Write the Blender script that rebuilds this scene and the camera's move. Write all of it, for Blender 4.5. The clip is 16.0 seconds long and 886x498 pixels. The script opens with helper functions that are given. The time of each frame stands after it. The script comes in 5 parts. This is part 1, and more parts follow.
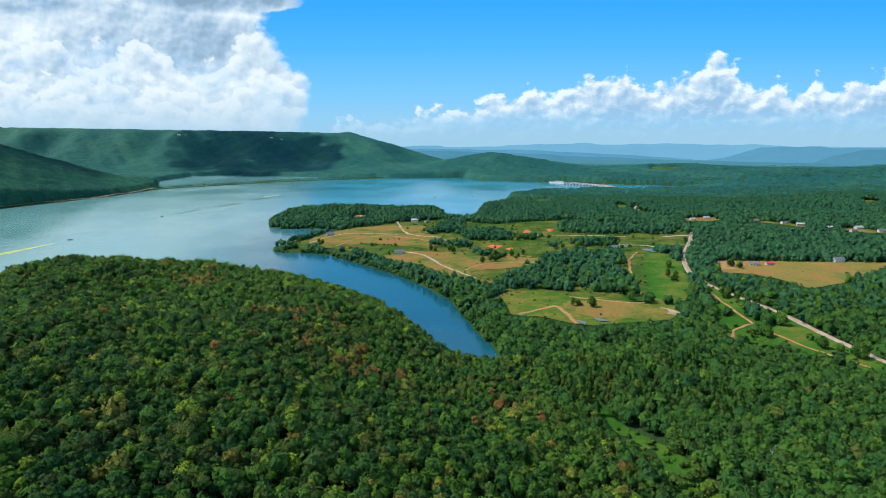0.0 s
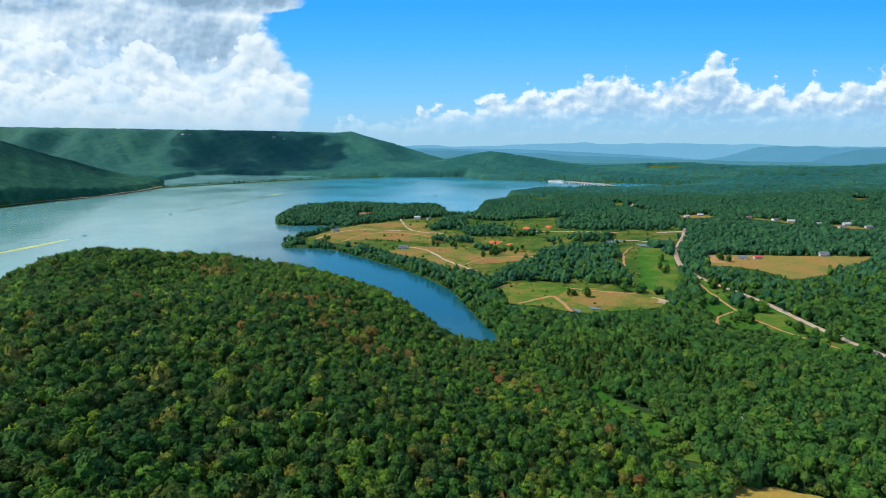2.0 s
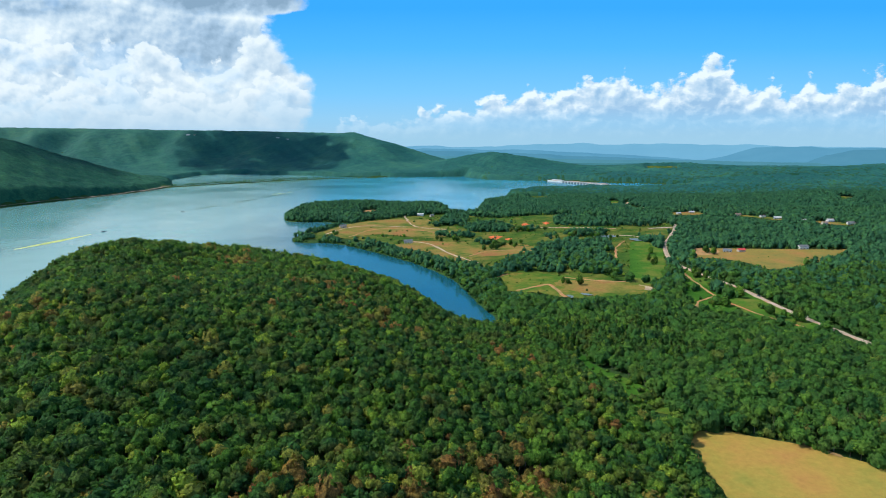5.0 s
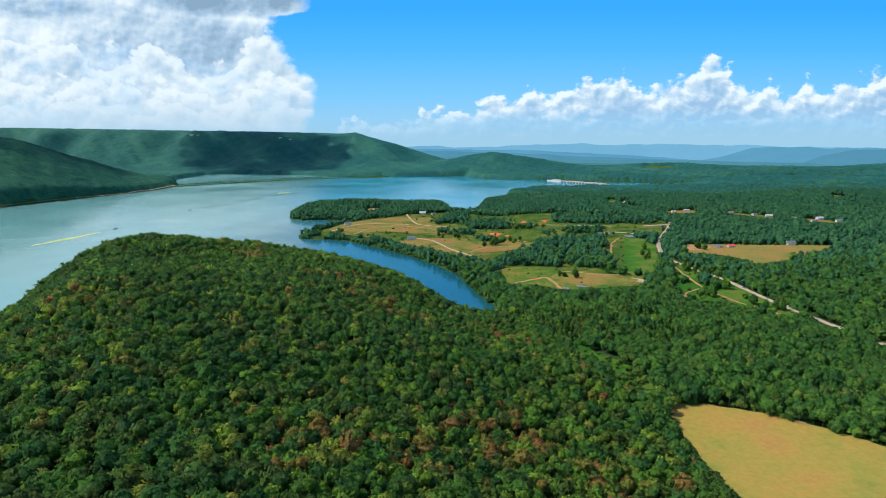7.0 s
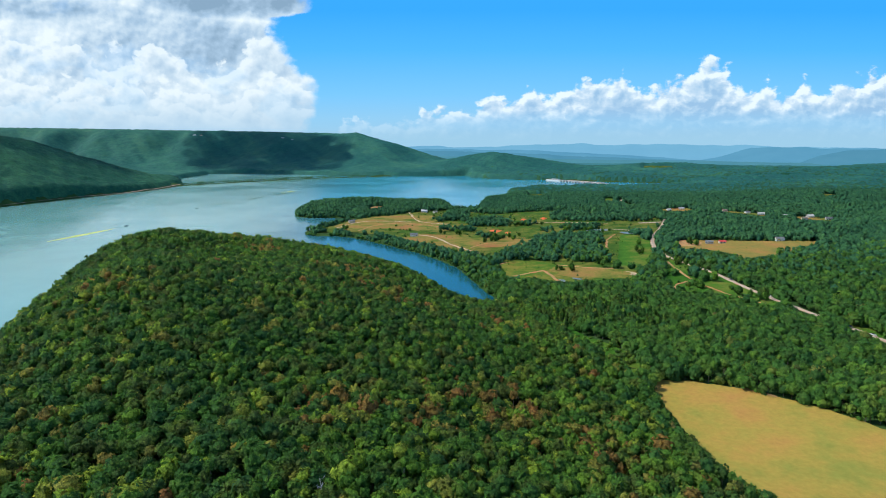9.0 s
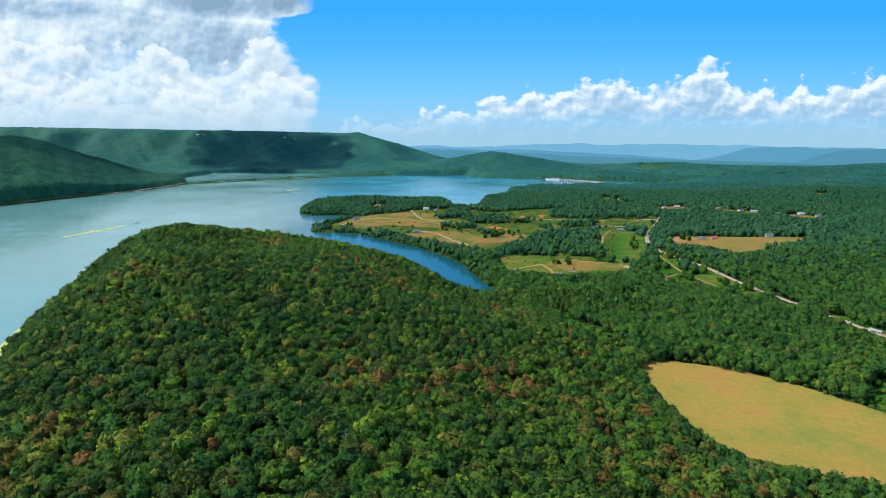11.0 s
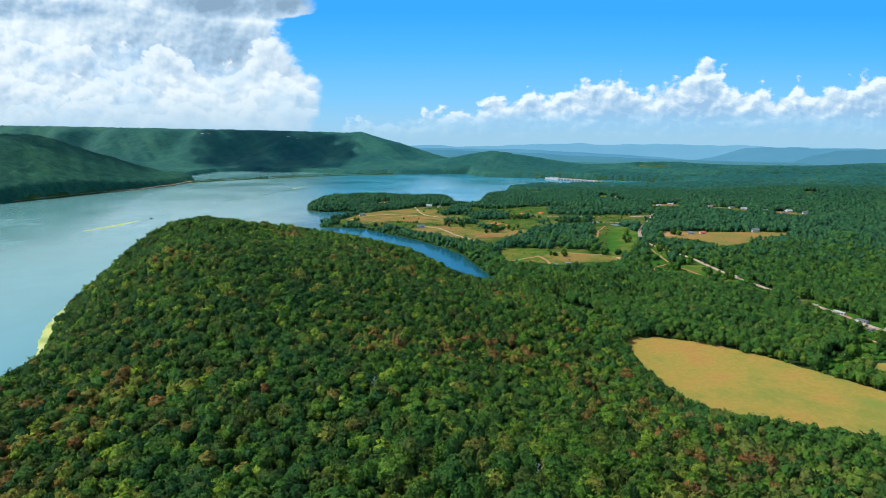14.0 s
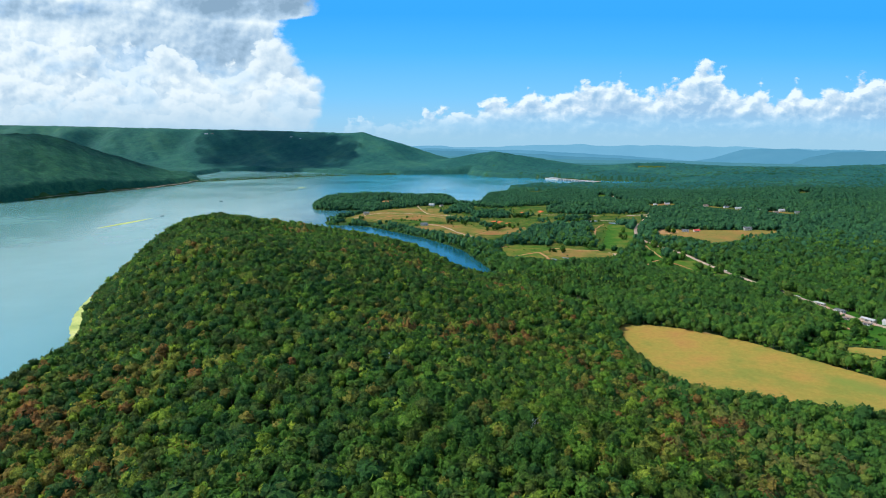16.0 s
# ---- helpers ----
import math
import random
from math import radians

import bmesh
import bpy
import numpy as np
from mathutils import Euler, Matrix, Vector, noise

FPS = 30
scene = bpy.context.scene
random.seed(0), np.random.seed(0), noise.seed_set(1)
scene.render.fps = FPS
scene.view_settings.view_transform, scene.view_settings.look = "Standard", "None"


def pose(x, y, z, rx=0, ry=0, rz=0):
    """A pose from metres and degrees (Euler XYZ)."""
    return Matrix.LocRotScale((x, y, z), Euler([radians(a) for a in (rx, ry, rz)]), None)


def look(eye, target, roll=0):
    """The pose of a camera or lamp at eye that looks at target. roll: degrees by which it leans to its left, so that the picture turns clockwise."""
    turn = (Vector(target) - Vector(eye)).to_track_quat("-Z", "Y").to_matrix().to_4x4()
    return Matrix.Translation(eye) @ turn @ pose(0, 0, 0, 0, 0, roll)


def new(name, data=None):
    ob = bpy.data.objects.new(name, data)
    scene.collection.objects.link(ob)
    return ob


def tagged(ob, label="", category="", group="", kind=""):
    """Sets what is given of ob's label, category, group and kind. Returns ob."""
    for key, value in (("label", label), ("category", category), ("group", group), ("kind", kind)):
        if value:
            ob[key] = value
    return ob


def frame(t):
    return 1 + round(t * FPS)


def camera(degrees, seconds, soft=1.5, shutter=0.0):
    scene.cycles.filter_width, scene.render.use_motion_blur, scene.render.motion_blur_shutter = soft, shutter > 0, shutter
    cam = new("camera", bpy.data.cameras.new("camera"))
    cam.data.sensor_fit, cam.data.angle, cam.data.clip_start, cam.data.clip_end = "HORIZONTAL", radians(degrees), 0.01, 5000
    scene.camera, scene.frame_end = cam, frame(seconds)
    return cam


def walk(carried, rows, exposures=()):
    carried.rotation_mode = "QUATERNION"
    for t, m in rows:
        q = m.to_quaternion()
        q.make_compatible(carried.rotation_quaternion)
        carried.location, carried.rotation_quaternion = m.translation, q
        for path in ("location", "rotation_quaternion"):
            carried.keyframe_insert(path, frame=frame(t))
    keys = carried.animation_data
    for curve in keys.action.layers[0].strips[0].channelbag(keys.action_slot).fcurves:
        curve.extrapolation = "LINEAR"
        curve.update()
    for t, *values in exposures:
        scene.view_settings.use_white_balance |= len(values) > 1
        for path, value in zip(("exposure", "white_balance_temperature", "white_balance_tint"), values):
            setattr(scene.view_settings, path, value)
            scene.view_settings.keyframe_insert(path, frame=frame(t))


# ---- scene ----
cam = camera(74.5, 16.0, soft=1.0)
# the drone flies backwards at one height, looking slightly down and to its left
PATH = [
    (0.0, -0.807, 0.026, 180.744, 79.1688, 5.4901, -0.125),
    (1.0, -0.780, -18.140, 180.747, 79.1337, 5.4972, -0.120),
    (2.0, -0.618, -36.304, 180.716, 79.1268, 5.5085, -0.117),
    (3.0, -0.363, -54.448, 180.655, 79.1381, 5.5218, -0.113),
    (4.0, -0.053, -72.559, 180.570, 79.1591, 5.5350, -0.109),
    (5.0, 0.279, -90.629, 180.465, 79.1830, 5.5466, -0.104),
    (6.0, 0.603, -108.655, 180.346, 79.2044, 5.5554, -0.097),
    (7.0, 0.893, -126.640, 180.217, 79.2196, 5.5610, -0.086),
    (8.0, 1.127, -144.591, 180.084, 79.2265, 5.5629, -0.072),
    (9.0, 1.287, -162.519, 179.951, 79.2243, 5.5614, -0.053),
    (10.0, 1.360, -180.442, 179.824, 79.2140, 5.5573, -0.028),
    (11.0, 1.334, -198.381, 179.707, 79.1982, 5.5515, 0.003),
    (12.0, 1.204, -216.362, 179.607, 79.1809, 5.5455, 0.041),
    (13.0, 0.968, -234.419, 179.526, 79.1677, 5.5414, 0.088),
    (14.0, 0.627, -252.587, 179.471, 79.1659, 5.5415, 0.143),
    (15.0, 0.186, -270.908, 179.447, 79.1841, 5.5487, 0.208),
    (16.0, -0.344, -289.429, 179.459, 79.2328, 5.5662, 0.284),
]
walk(cam, [(t, pose(x, y, z, rx, 0, rz) @ pose(0, 0, 0, 0, 0, ro)) for t, x, y, z, rx, rz, ro in PATH],
     exposures=[(0.0, 0.12, 5900, 2), (16.0, 0.12, 5900, 2)])

# ---- light ----
SUN_AZ, SUN_EL = radians(-92), radians(52)   # azimuth from +y, clockwise; the sun stands high to the left
world = bpy.data.worlds.new("sky")
scene.world = world
world.use_nodes = True
wn, wl = world.node_tree.nodes, world.node_tree.links
sky = wn.new("ShaderNodeTexSky")
sky.sky_type, sky.sun_disc = "NISHITA", False
sky.sun_elevation, sky.sun_rotation = SUN_EL, SUN_AZ
sky.altitude, sky.air_density, sky.dust_density, sky.ozone_density = 200, 1.0, 0.3, 4.0
wl.new(sky.outputs[0], wn["Background"].inputs[0])
wn["Background"].inputs[1].default_value = 0.225
sun = new("sun", bpy.data.lights.new("sun", "SUN"))
sun.data.energy, sun.data.angle, sun.data.color = 4.6, radians(0.5), (1.0, 0.95, 0.86)
sun.matrix_world = look((0, 0, 0), (-math.sin(SUN_AZ) * math.cos(SUN_EL), -math.cos(SUN_AZ) * math.cos(SUN_EL), -math.sin(SUN_EL)))

# ---- materials ----
def mat(name):
    m = bpy.data.materials.new(name)
    m.use_nodes = True
    n = m.node_tree.nodes
    return m, n, m.node_tree.links, n["Principled BSDF"]


def node(n, l, kind, **kw):
    """A node; keys that are inputs are set or linked, others are attributes."""
    x = n.new("ShaderNode" + kind)
    for k, v in kw.items():
        if k[0] == "i" and k[1:].isdigit():
            s = x.inputs[int(k[1:])]
            if isinstance(v, bpy.types.NodeSocket):
                l.new(v, s)
            else:
                s.default_value = v
        elif k == "operation":
            x.operation = v
        elif k == "data_type":
            x.data_type = v
        elif k == "blend_type":
            x.blend_type = v
        elif k == "attribute_name":
            x.attribute_name = v
        elif k == "noise_type":
            x.noise_type = v
        elif k == "interpolation_type":
            x.interpolation_type = v
        elif k == "feature":
            x.feature = v
    return x


def ramp(n, l, fac, stops):
    r = n.new("ShaderNodeValToRGB")
    e = r.color_ramp.elements
    while len(e) < len(stops):
        e.new(0.5)
    for s, (p, c) in zip(e, stops):
        s.position, s.color = p, (*c, 1)
    l.new(fac, r.inputs[0])
    return r.outputs[0]


def noise_of(n, l, scale, detail=4, rough=0.55, vec=None):
    t = node(n, l, "TexNoise", i2=scale, i3=detail, i4=rough)
    if vec is None:
        vec = node(n, l, "NewGeometry").outputs[0]
    l.new(vec, t.inputs[0])
    return t.outputs[0]


def mixc(n, l, fac, a, b, mode="MIX"):
    m = node(n, l, "Mix", data_type="RGBA", blend_type=mode)
    for s, v in ((m.inputs[0], fac), (m.inputs[6], a), (m.inputs[7], b)):
        if isinstance(v, bpy.types.NodeSocket):
            l.new(v, s)
        else:
            s.default_value = v if not isinstance(v, tuple) else (*v, 1)
    return m.outputs[2]


def bump(n, l, p, height, strength, dist):
    b = node(n, l, "Bump", i0=strength, i1=dist)
    l.new(height, b.inputs["Height"])
    l.new(b.outputs[0], p.inputs["Normal"])


def soil_like(name, stops, scale, fine=1.2, rough=0.9, relief=0.15, grain=1.0):
    """Ground cover: broad stains from the ramp, fine grain on top, a little relief."""
    m, n, l, p = mat(name)
    big = noise_of(n, l, scale, 5, 0.6)
    c = ramp(n, l, big, stops)
    g = noise_of(n, l, fine, 6, 0.7)
    gr = ramp(n, l, g, [(0.3, (0.76, 0.76, 0.76)), (0.7, (1.18, 1.18, 1.18))])
    l.new(mixc(n, l, grain, c, gr, "MULTIPLY"), p.inputs[0])
    p.inputs["Roughness"].default_value = rough
    p.inputs["Specular IOR Level"].default_value = 0.02
    bump(n, l, p, g, 0.6, relief)
    return m


def leaf_mat(name, grain, soft, stops, dull=(0.092, 0.096, 0.022), mottle=1.0):
    """Foliage: one tint a tree, mottled by clumps and sprays of leaves, with light shining through."""
    m, n, l, p = mat(name)
    a = node(n, l, "Attribute", attribute_name="tint")
    c = ramp(n, l, a.outputs["Fac"], stops)
    g = noise_of(n, l, grain, 4, 0.7)
    clump = noise_of(n, l, grain * 0.3, 2, 0.5)
    gr = ramp(n, l, g, [(0.32, (0.44, 0.45, 0.46)), (0.5, (0.95, 0.94, 0.90)), (0.68, (1.9, 1.78, 1.35))])
    gr = mixc(n, l, mottle, (1.0, 1.0, 1.0), gr)
    cl = ramp(n, l, clump, [(0.35, (0.70, 0.74, 0.80)), (0.65, (1.3, 1.25, 1.1))])
    cl = mixc(n, l, mottle, (1.0, 1.0, 1.0), cl)
    drift = ramp(n, l, noise_of(n, l, 0.075, 2, 0.6), [(0.47, (0, 0, 0)), (0.66, (0.62, 0.62, 0.62))])
    c = mixc(n, l, drift, c, dull)
    col = mixc(n, l, 1.0, mixc(n, l, 1.0, c, gr, "MULTIPLY"), cl, "MULTIPLY")
    l.new(col, p.inputs[0])
    p.inputs["Roughness"].default_value = 0.7
    p.inputs["Specular IOR Level"].default_value = 0.06
    puff = node(n, l, "Attribute", attribute_name="puff")   # the crown's roundness, as leaves catch the light
    turned = node(n, l, "VectorTransform", i0=puff.outputs["Vector"])
    turned.vector_type, turned.convert_from, turned.convert_to = "NORMAL", "OBJECT", "WORLD"
    b = node(n, l, "Bump", i0=0.8, i1=soft)
    l.new(g, b.inputs["Height"]), l.new(turned.outputs[0], b.inputs["Normal"])
    l.new(b.outputs[0], p.inputs["Normal"])
    back = node(n, l, "BsdfTranslucent", i0=col)
    both = node(n, l, "MixShader", i0=0.30)
    l.new(p.outputs[0], both.inputs[1]), l.new(back.outputs[0], both.inputs[2])
    l.new(both.outputs[0], n["Material Output"].inputs[0])
    return m


def plain(name, col, rough=0.6, grain=2.0, metal=0.0):
    m, n, l, p = mat(name)
    g = noise_of(n, l, grain, 5, 0.6)
    gr = ramp(n, l, g, [(0.3, tuple(0.8 * c for c in col)), (0.7, tuple(min(1, 1.12 * c) for c in col))])
    l.new(gr, p.inputs[0])
    p.inputs["Roughness"].default_value, p.inputs["Metallic"].default_value = rough, metal
    return m


LEAF = leaf_mat("leaves", 1.5, 0.6, [(0.0, (0.027, 0.072, 0.021)), (0.28, (0.066, 0.141, 0.020)), (0.5, (0.112, 0.196, 0.021)), (0.68, (0.174, 0.241, 0.025)),
                                     (0.78, (0.185, 0.185, 0.034)), (0.88, (0.185, 0.121, 0.031)), (1.0, (0.202, 0.099, 0.034))])
# distance haze painted into the leaf colour: LEAF_MID, LEAF_RIDGE and FAR_LEAF run bluer
LEAF_MID = leaf_mat("hazed_mid_foliage", 0.3, 1.2, [(0.0, (0.024, 0.078, 0.040)), (0.25, (0.048, 0.124, 0.052)), (0.6, (0.075, 0.165, 0.052)), (1.0, (0.11, 0.15, 0.04))], (0.038, 0.094, 0.036), 0.5)
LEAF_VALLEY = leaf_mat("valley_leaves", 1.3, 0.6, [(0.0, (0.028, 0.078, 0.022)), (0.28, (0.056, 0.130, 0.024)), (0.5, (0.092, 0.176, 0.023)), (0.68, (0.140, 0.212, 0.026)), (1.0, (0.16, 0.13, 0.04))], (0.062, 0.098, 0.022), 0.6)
LEAF_RIDGE = leaf_mat("hazed_ridge_foliage", 0.2, 1.5, [(0.0, (0.024, 0.088, 0.056)), (0.25, (0.046, 0.130, 0.070)), (0.6, (0.074, 0.170, 0.070)), (1.0, (0.10, 0.165, 0.06))], (0.038, 0.110, 0.058), 0.4)
FAR_LEAF = leaf_mat("hazed_far_foliage", 0.12, 2.0, [(0.0, (0.026, 0.100, 0.084)), (0.25, (0.044, 0.136, 0.098)), (0.6, (0.072, 0.172, 0.098)), (1.0, (0.10, 0.18, 0.09))], (0.038, 0.130, 0.094), 0.25)
POND = plain("pond_water", (0.10, 0.13, 0.12), 0.55, 0.2)
BARK = plain("bark", (0.12, 0.09, 0.065), 0.9, 3)
DEADWOOD = plain("dead_wood", (0.42, 0.40, 0.37), 0.9, 3)
FLOOR = soil_like("woodland_floor", [(0.3, (0.026, 0.050, 0.014)), (0.55, (0.038, 0.070, 0.018)), (0.75, (0.058, 0.072, 0.024))], 0.02, 0.5, relief=0.8)
GRASS = soil_like("pasture", [(0.34, (0.028, 0.068, 0.010)), (0.44, (0.050, 0.088, 0.012)), (0.52, (0.080, 0.100, 0.015)), (0.64, (0.140, 0.120, 0.024))], 0.03, 0.25)
MEADOW = soil_like("dry_meadow", [(0.38, (0.055, 0.110, 0.012)), (0.48, (0.095, 0.122, 0.016)), (0.56, (0.15, 0.130, 0.022)), (0.66, (0.24, 0.140, 0.034))], 0.035, 0.25)
LUSH = soil_like("lush_grass", [(0.38, (0.030, 0.088, 0.009)), (0.52, (0.056, 0.120, 0.012)), (0.64, (0.125, 0.130, 0.022))], 0.022, 0.5)
STRAW = soil_like("mown_straw", [(0.36, (0.070, 0.105, 0.015)), (0.45, (0.155, 0.132, 0.026)), (0.54, (0.220, 0.142, 0.034)), (0.66, (0.26, 0.118, 0.040))], 0.02, 0.3)
TAN = soil_like("cropped_tan_grass", [(0.36, (0.140, 0.135, 0.032)), (0.46, (0.205, 0.150, 0.034)), (0.56, (0.245, 0.150, 0.036)), (0.68, (0.28, 0.135, 0.044))], 0.022, 0.3)
HAY = soil_like("dry_hay", [(0.34, (0.205, 0.185, 0.034)), (0.46, (0.285, 0.198, 0.038)), (0.56, (0.330, 0.190, 0.042)), (0.68, (0.335, 0.160, 0.044))], 0.022, 0.3, relief=0.03, grain=0.6)


def regrowth(m, x, y, turn, long, wide):
    """A streak of fresh green grass in a dry field."""
    n, l = m.node_tree.nodes, m.node_tree.links
    p = n["Principled BSDF"]
    dry = p.inputs[0].links[0].from_socket
    c, s = math.cos(turn), math.sin(turn)
    q = node(n, l, "VectorMath", operation="SUBTRACT", i0=node(n, l, "NewGeometry").outputs[0], i1=(x, y, 0))
    a = node(n, l, "VectorMath", operation="DOT_PRODUCT", i0=q.outputs[0], i1=(c / long, s / long, 0)).outputs["Value"]
    b = node(n, l, "VectorMath", operation="DOT_PRODUCT", i0=q.outputs[0], i1=(-s / wide, c / wide, 0)).outputs["Value"]
    r = node(n, l, "Math", operation="MULTIPLY_ADD", i0=b, i1=b, i2=node(n, l, "Math", operation="MULTIPLY", i0=a, i1=a).outputs[0]).outputs[0]
    r = node(n, l, "Math", operation="MULTIPLY_ADD", i0=noise_of(n, l, 0.12, 5, 0.65), i1=1.2, i2=r).outputs[0]
    f = node(n, l, "MapRange", interpolation_type="SMOOTHSTEP", i0=r, i1=1.75, i2=0.5, i3=0.0, i4=0.65)
    l.new(mixc(n, l, f.outputs[0], dry, (0.115, 0.185, 0.032)), p.inputs[0])


regrowth(HAY, 252, 97, -0.75, 48, 13)
CLAY = soil_like("red_clay", [(0.3, (0.42, 0.10, 0.035)), (0.6, (0.60, 0.13, 0.045)), (0.8, (0.55, 0.24, 0.10))], 0.08)
DIRT = soil_like("pale_dirt", [(0.38, (0.32, 0.22, 0.14)), (0.5, (0.44, 0.31, 0.20)), (0.62, (0.42, 0.20, 0.11))], 0.06)
SOIL = soil_like("tan_soil", [(0.38, (0.28, 0.165, 0.065)), (0.5, (0.38, 0.21, 0.085)), (0.62, (0.40, 0.15, 0.065))], 0.07)
GRAVEL = soil_like("gravel_road", [(0.38, (0.31, 0.215, 0.155)), (0.62, (0.42, 0.30, 0.225))], 0.1)
CONCRETE = plain("concrete", (0.50, 0.48, 0.44), 0.85, 0.1)
WALLS = plain("pale_siding", (0.56, 0.52, 0.46), 0.8, 1)
TANWALL = plain("tan_siding", (0.50, 0.40, 0.30), 0.7, 1)
ROOF_GREY = plain("grey_shingles", (0.13, 0.125, 0.12), 0.95, 2)
ROOF_PALE = plain("pale_metal_roof", (0.40, 0.36, 0.32), 0.75, 1)
ROOF_RED = plain("red_metal_roof", (0.55, 0.06, 0.04), 0.5, 1)
ROOF_BROWN = plain("brown_shingles", (0.22, 0.14, 0.10), 0.85, 2)
GLASS = plain("dark_window", (0.03, 0.04, 0.05), 0.1, 1)
ALGAE = soil_like("algae", [(0.3, (0.30, 0.34, 0.10)), (0.6, (0.52, 0.50, 0.15)), (0.8, (0.60, 0.55, 0.25))], 0.05)
HULL = plain("boat_hull", (0.25, 0.26, 0.28), 0.4, 1)

# ---- the lie of the land ----
# the lake's outline, stretch by stretch, in metres
COVE_EAST = [(5, 436), (7, 451), (-3, 487), (-19, 527), (-32, 567), (-54, 633), (-85, 686), (-131, 745), (-192, 807), (-259, 868), (-297, 888), (-338, 885), (-364, 897)]
SPIT_BACK = [(-377, 936), (-353, 981), (-343, 1029), (-330, 1082), (-307, 1112)]
ISLAND = [(-347, 1131), (-395, 1135), (-441, 1131), (-467, 1145), (-489, 1191), (-500, 1300), (-455, 1395), (-353, 1420), (-222, 1400), (-139, 1390), (-123, 1336)]
CAPE = [(-107, 1271), (-80, 1273), (-58, 1293), (-53, 1371), (-39, 1533), (19, 1618), (24, 1791), (98, 1905), (205, 1990), (330, 2080), (440, 2075), (560, 2105), (680, 2180), (710, 2240), (560, 2300), (440, 2345), (330, 2400)]
FAR_SHORE = [(194, 2427), (55, 2450), (-35, 2477), (-136, 2574), (-160, 2684), (-324, 2636), (-600, 2590), (-830, 2650), (-1119, 2750), (-1325, 2780), (-1480, 2700), (-1435, 2330)]
WEST_SHORE = [(-1228, 2010), (-1222, 1761), (-1280, 1500), (-1330, 1250), (-1400, 900), (-1500, 0), (-1600, -1500)]
HILL_WEST = [(-450, -1500), (-450, -400), (-420, -150), (-375, -20), (-348, 60), (-347, 95), (-343, 120), (-363, 160), (-412, 238), (-455, 315), (-480, 400), (-480, 510), (-450, 610)]
HILL_NORTH = [(-360, 672), (-240, 668), (-155, 622), (-98, 555), (-62, 490), (-30, 440)]
LAKE = np.array(COVE_EAST + SPIT_BACK + ISLAND + CAPE + FAR_SHORE + WEST_SHORE + HILL_WEST + HILL_NORTH, float)


def inside(x, y, poly):
    poly = np.asarray(poly, float)
    hit = np.zeros(x.shape, bool)
    for (ax, ay), (bx, by) in zip(poly, np.roll(poly, -1, 0)):
        if ay == by:
            continue
        hit ^= ((ay > y) != (by > y)) & (x < (bx - ax) * (y - ay) / (by - ay) + ax)
    return hit


def dist_to(x, y, line):
    d = np.full(x.shape, 1e18)
    for (ax, ay), (bx, by) in zip(line[:-1], line[1:]):
        ux, uy = bx - ax, by - ay
        t = np.clip(((x - ax) * ux + (y - ay) * uy) / (ux * ux + uy * uy + 1e-9), 0, 1)
        d = np.minimum(d, (x - ax - t * ux) ** 2 + (y - ay - t * uy) ** 2)
    return np.sqrt(d)


def smooth(v, a, b):
    t = np.clip((v - a) / (b - a), 0, 1)
    return t * t * (3 - 2 * t)


def wave(x, y, size, seed=0.0):
    """Cheap smooth noise in about -1..1."""
    a, b = x / size, y / size
    return (np.sin(a * 1.7 + 2.1 * np.sin(b * 1.1 + seed) + seed) + np.sin(b * 1.9 + 1.7 * np.sin(a * 1.3 - seed) + 2 * seed) + np.sin((a + b) * 2.7 + 3 * seed)) / 3


# the wooded hill in front: (x, y, height) of its swells, each about 62 m wide
SWELLS = [(-390, 450, 40), (-290, 475, 3), (-190, 485, 24), (-100, 450, 12), (-340, 350, 29), (-240, 360, 17), (-150, 340, 23), (-290, 260, 37), (-200, 230, 20), (-110, 240, 20), (-190, 130, 30), (-90, 140, 5), (-230, 30, 11),
          (-120, 30, 21), (-30, 50, 14), (40, -30, 21), (-70, -60, 18), (30, 140, -4), (-20, 250, 10), (0, -150, 26), (-120, -160, 26), (110, -150, 26), (-60, -280, 30), (60, -330, 30), (-440, 380, 4), (-420, 520, 22),
          (-250, 560, 8), (-140, 540, 1), (-60, 400, -8), (-150, 240, -4), (-30, 350, 1), (-40, 150, 9), (-270, 150, 11), (-350, 200, 7), (60, 60, 1), (-340, 590, 22), (-210, 610, 5), (-130, 570, -8)]
CAUSEWAY = [(-1222, 1985), (-1156, 2091), (-1055, 2204), (-896, 2394), (-733, 2504), (-592, 2560), (-560, 2600)]


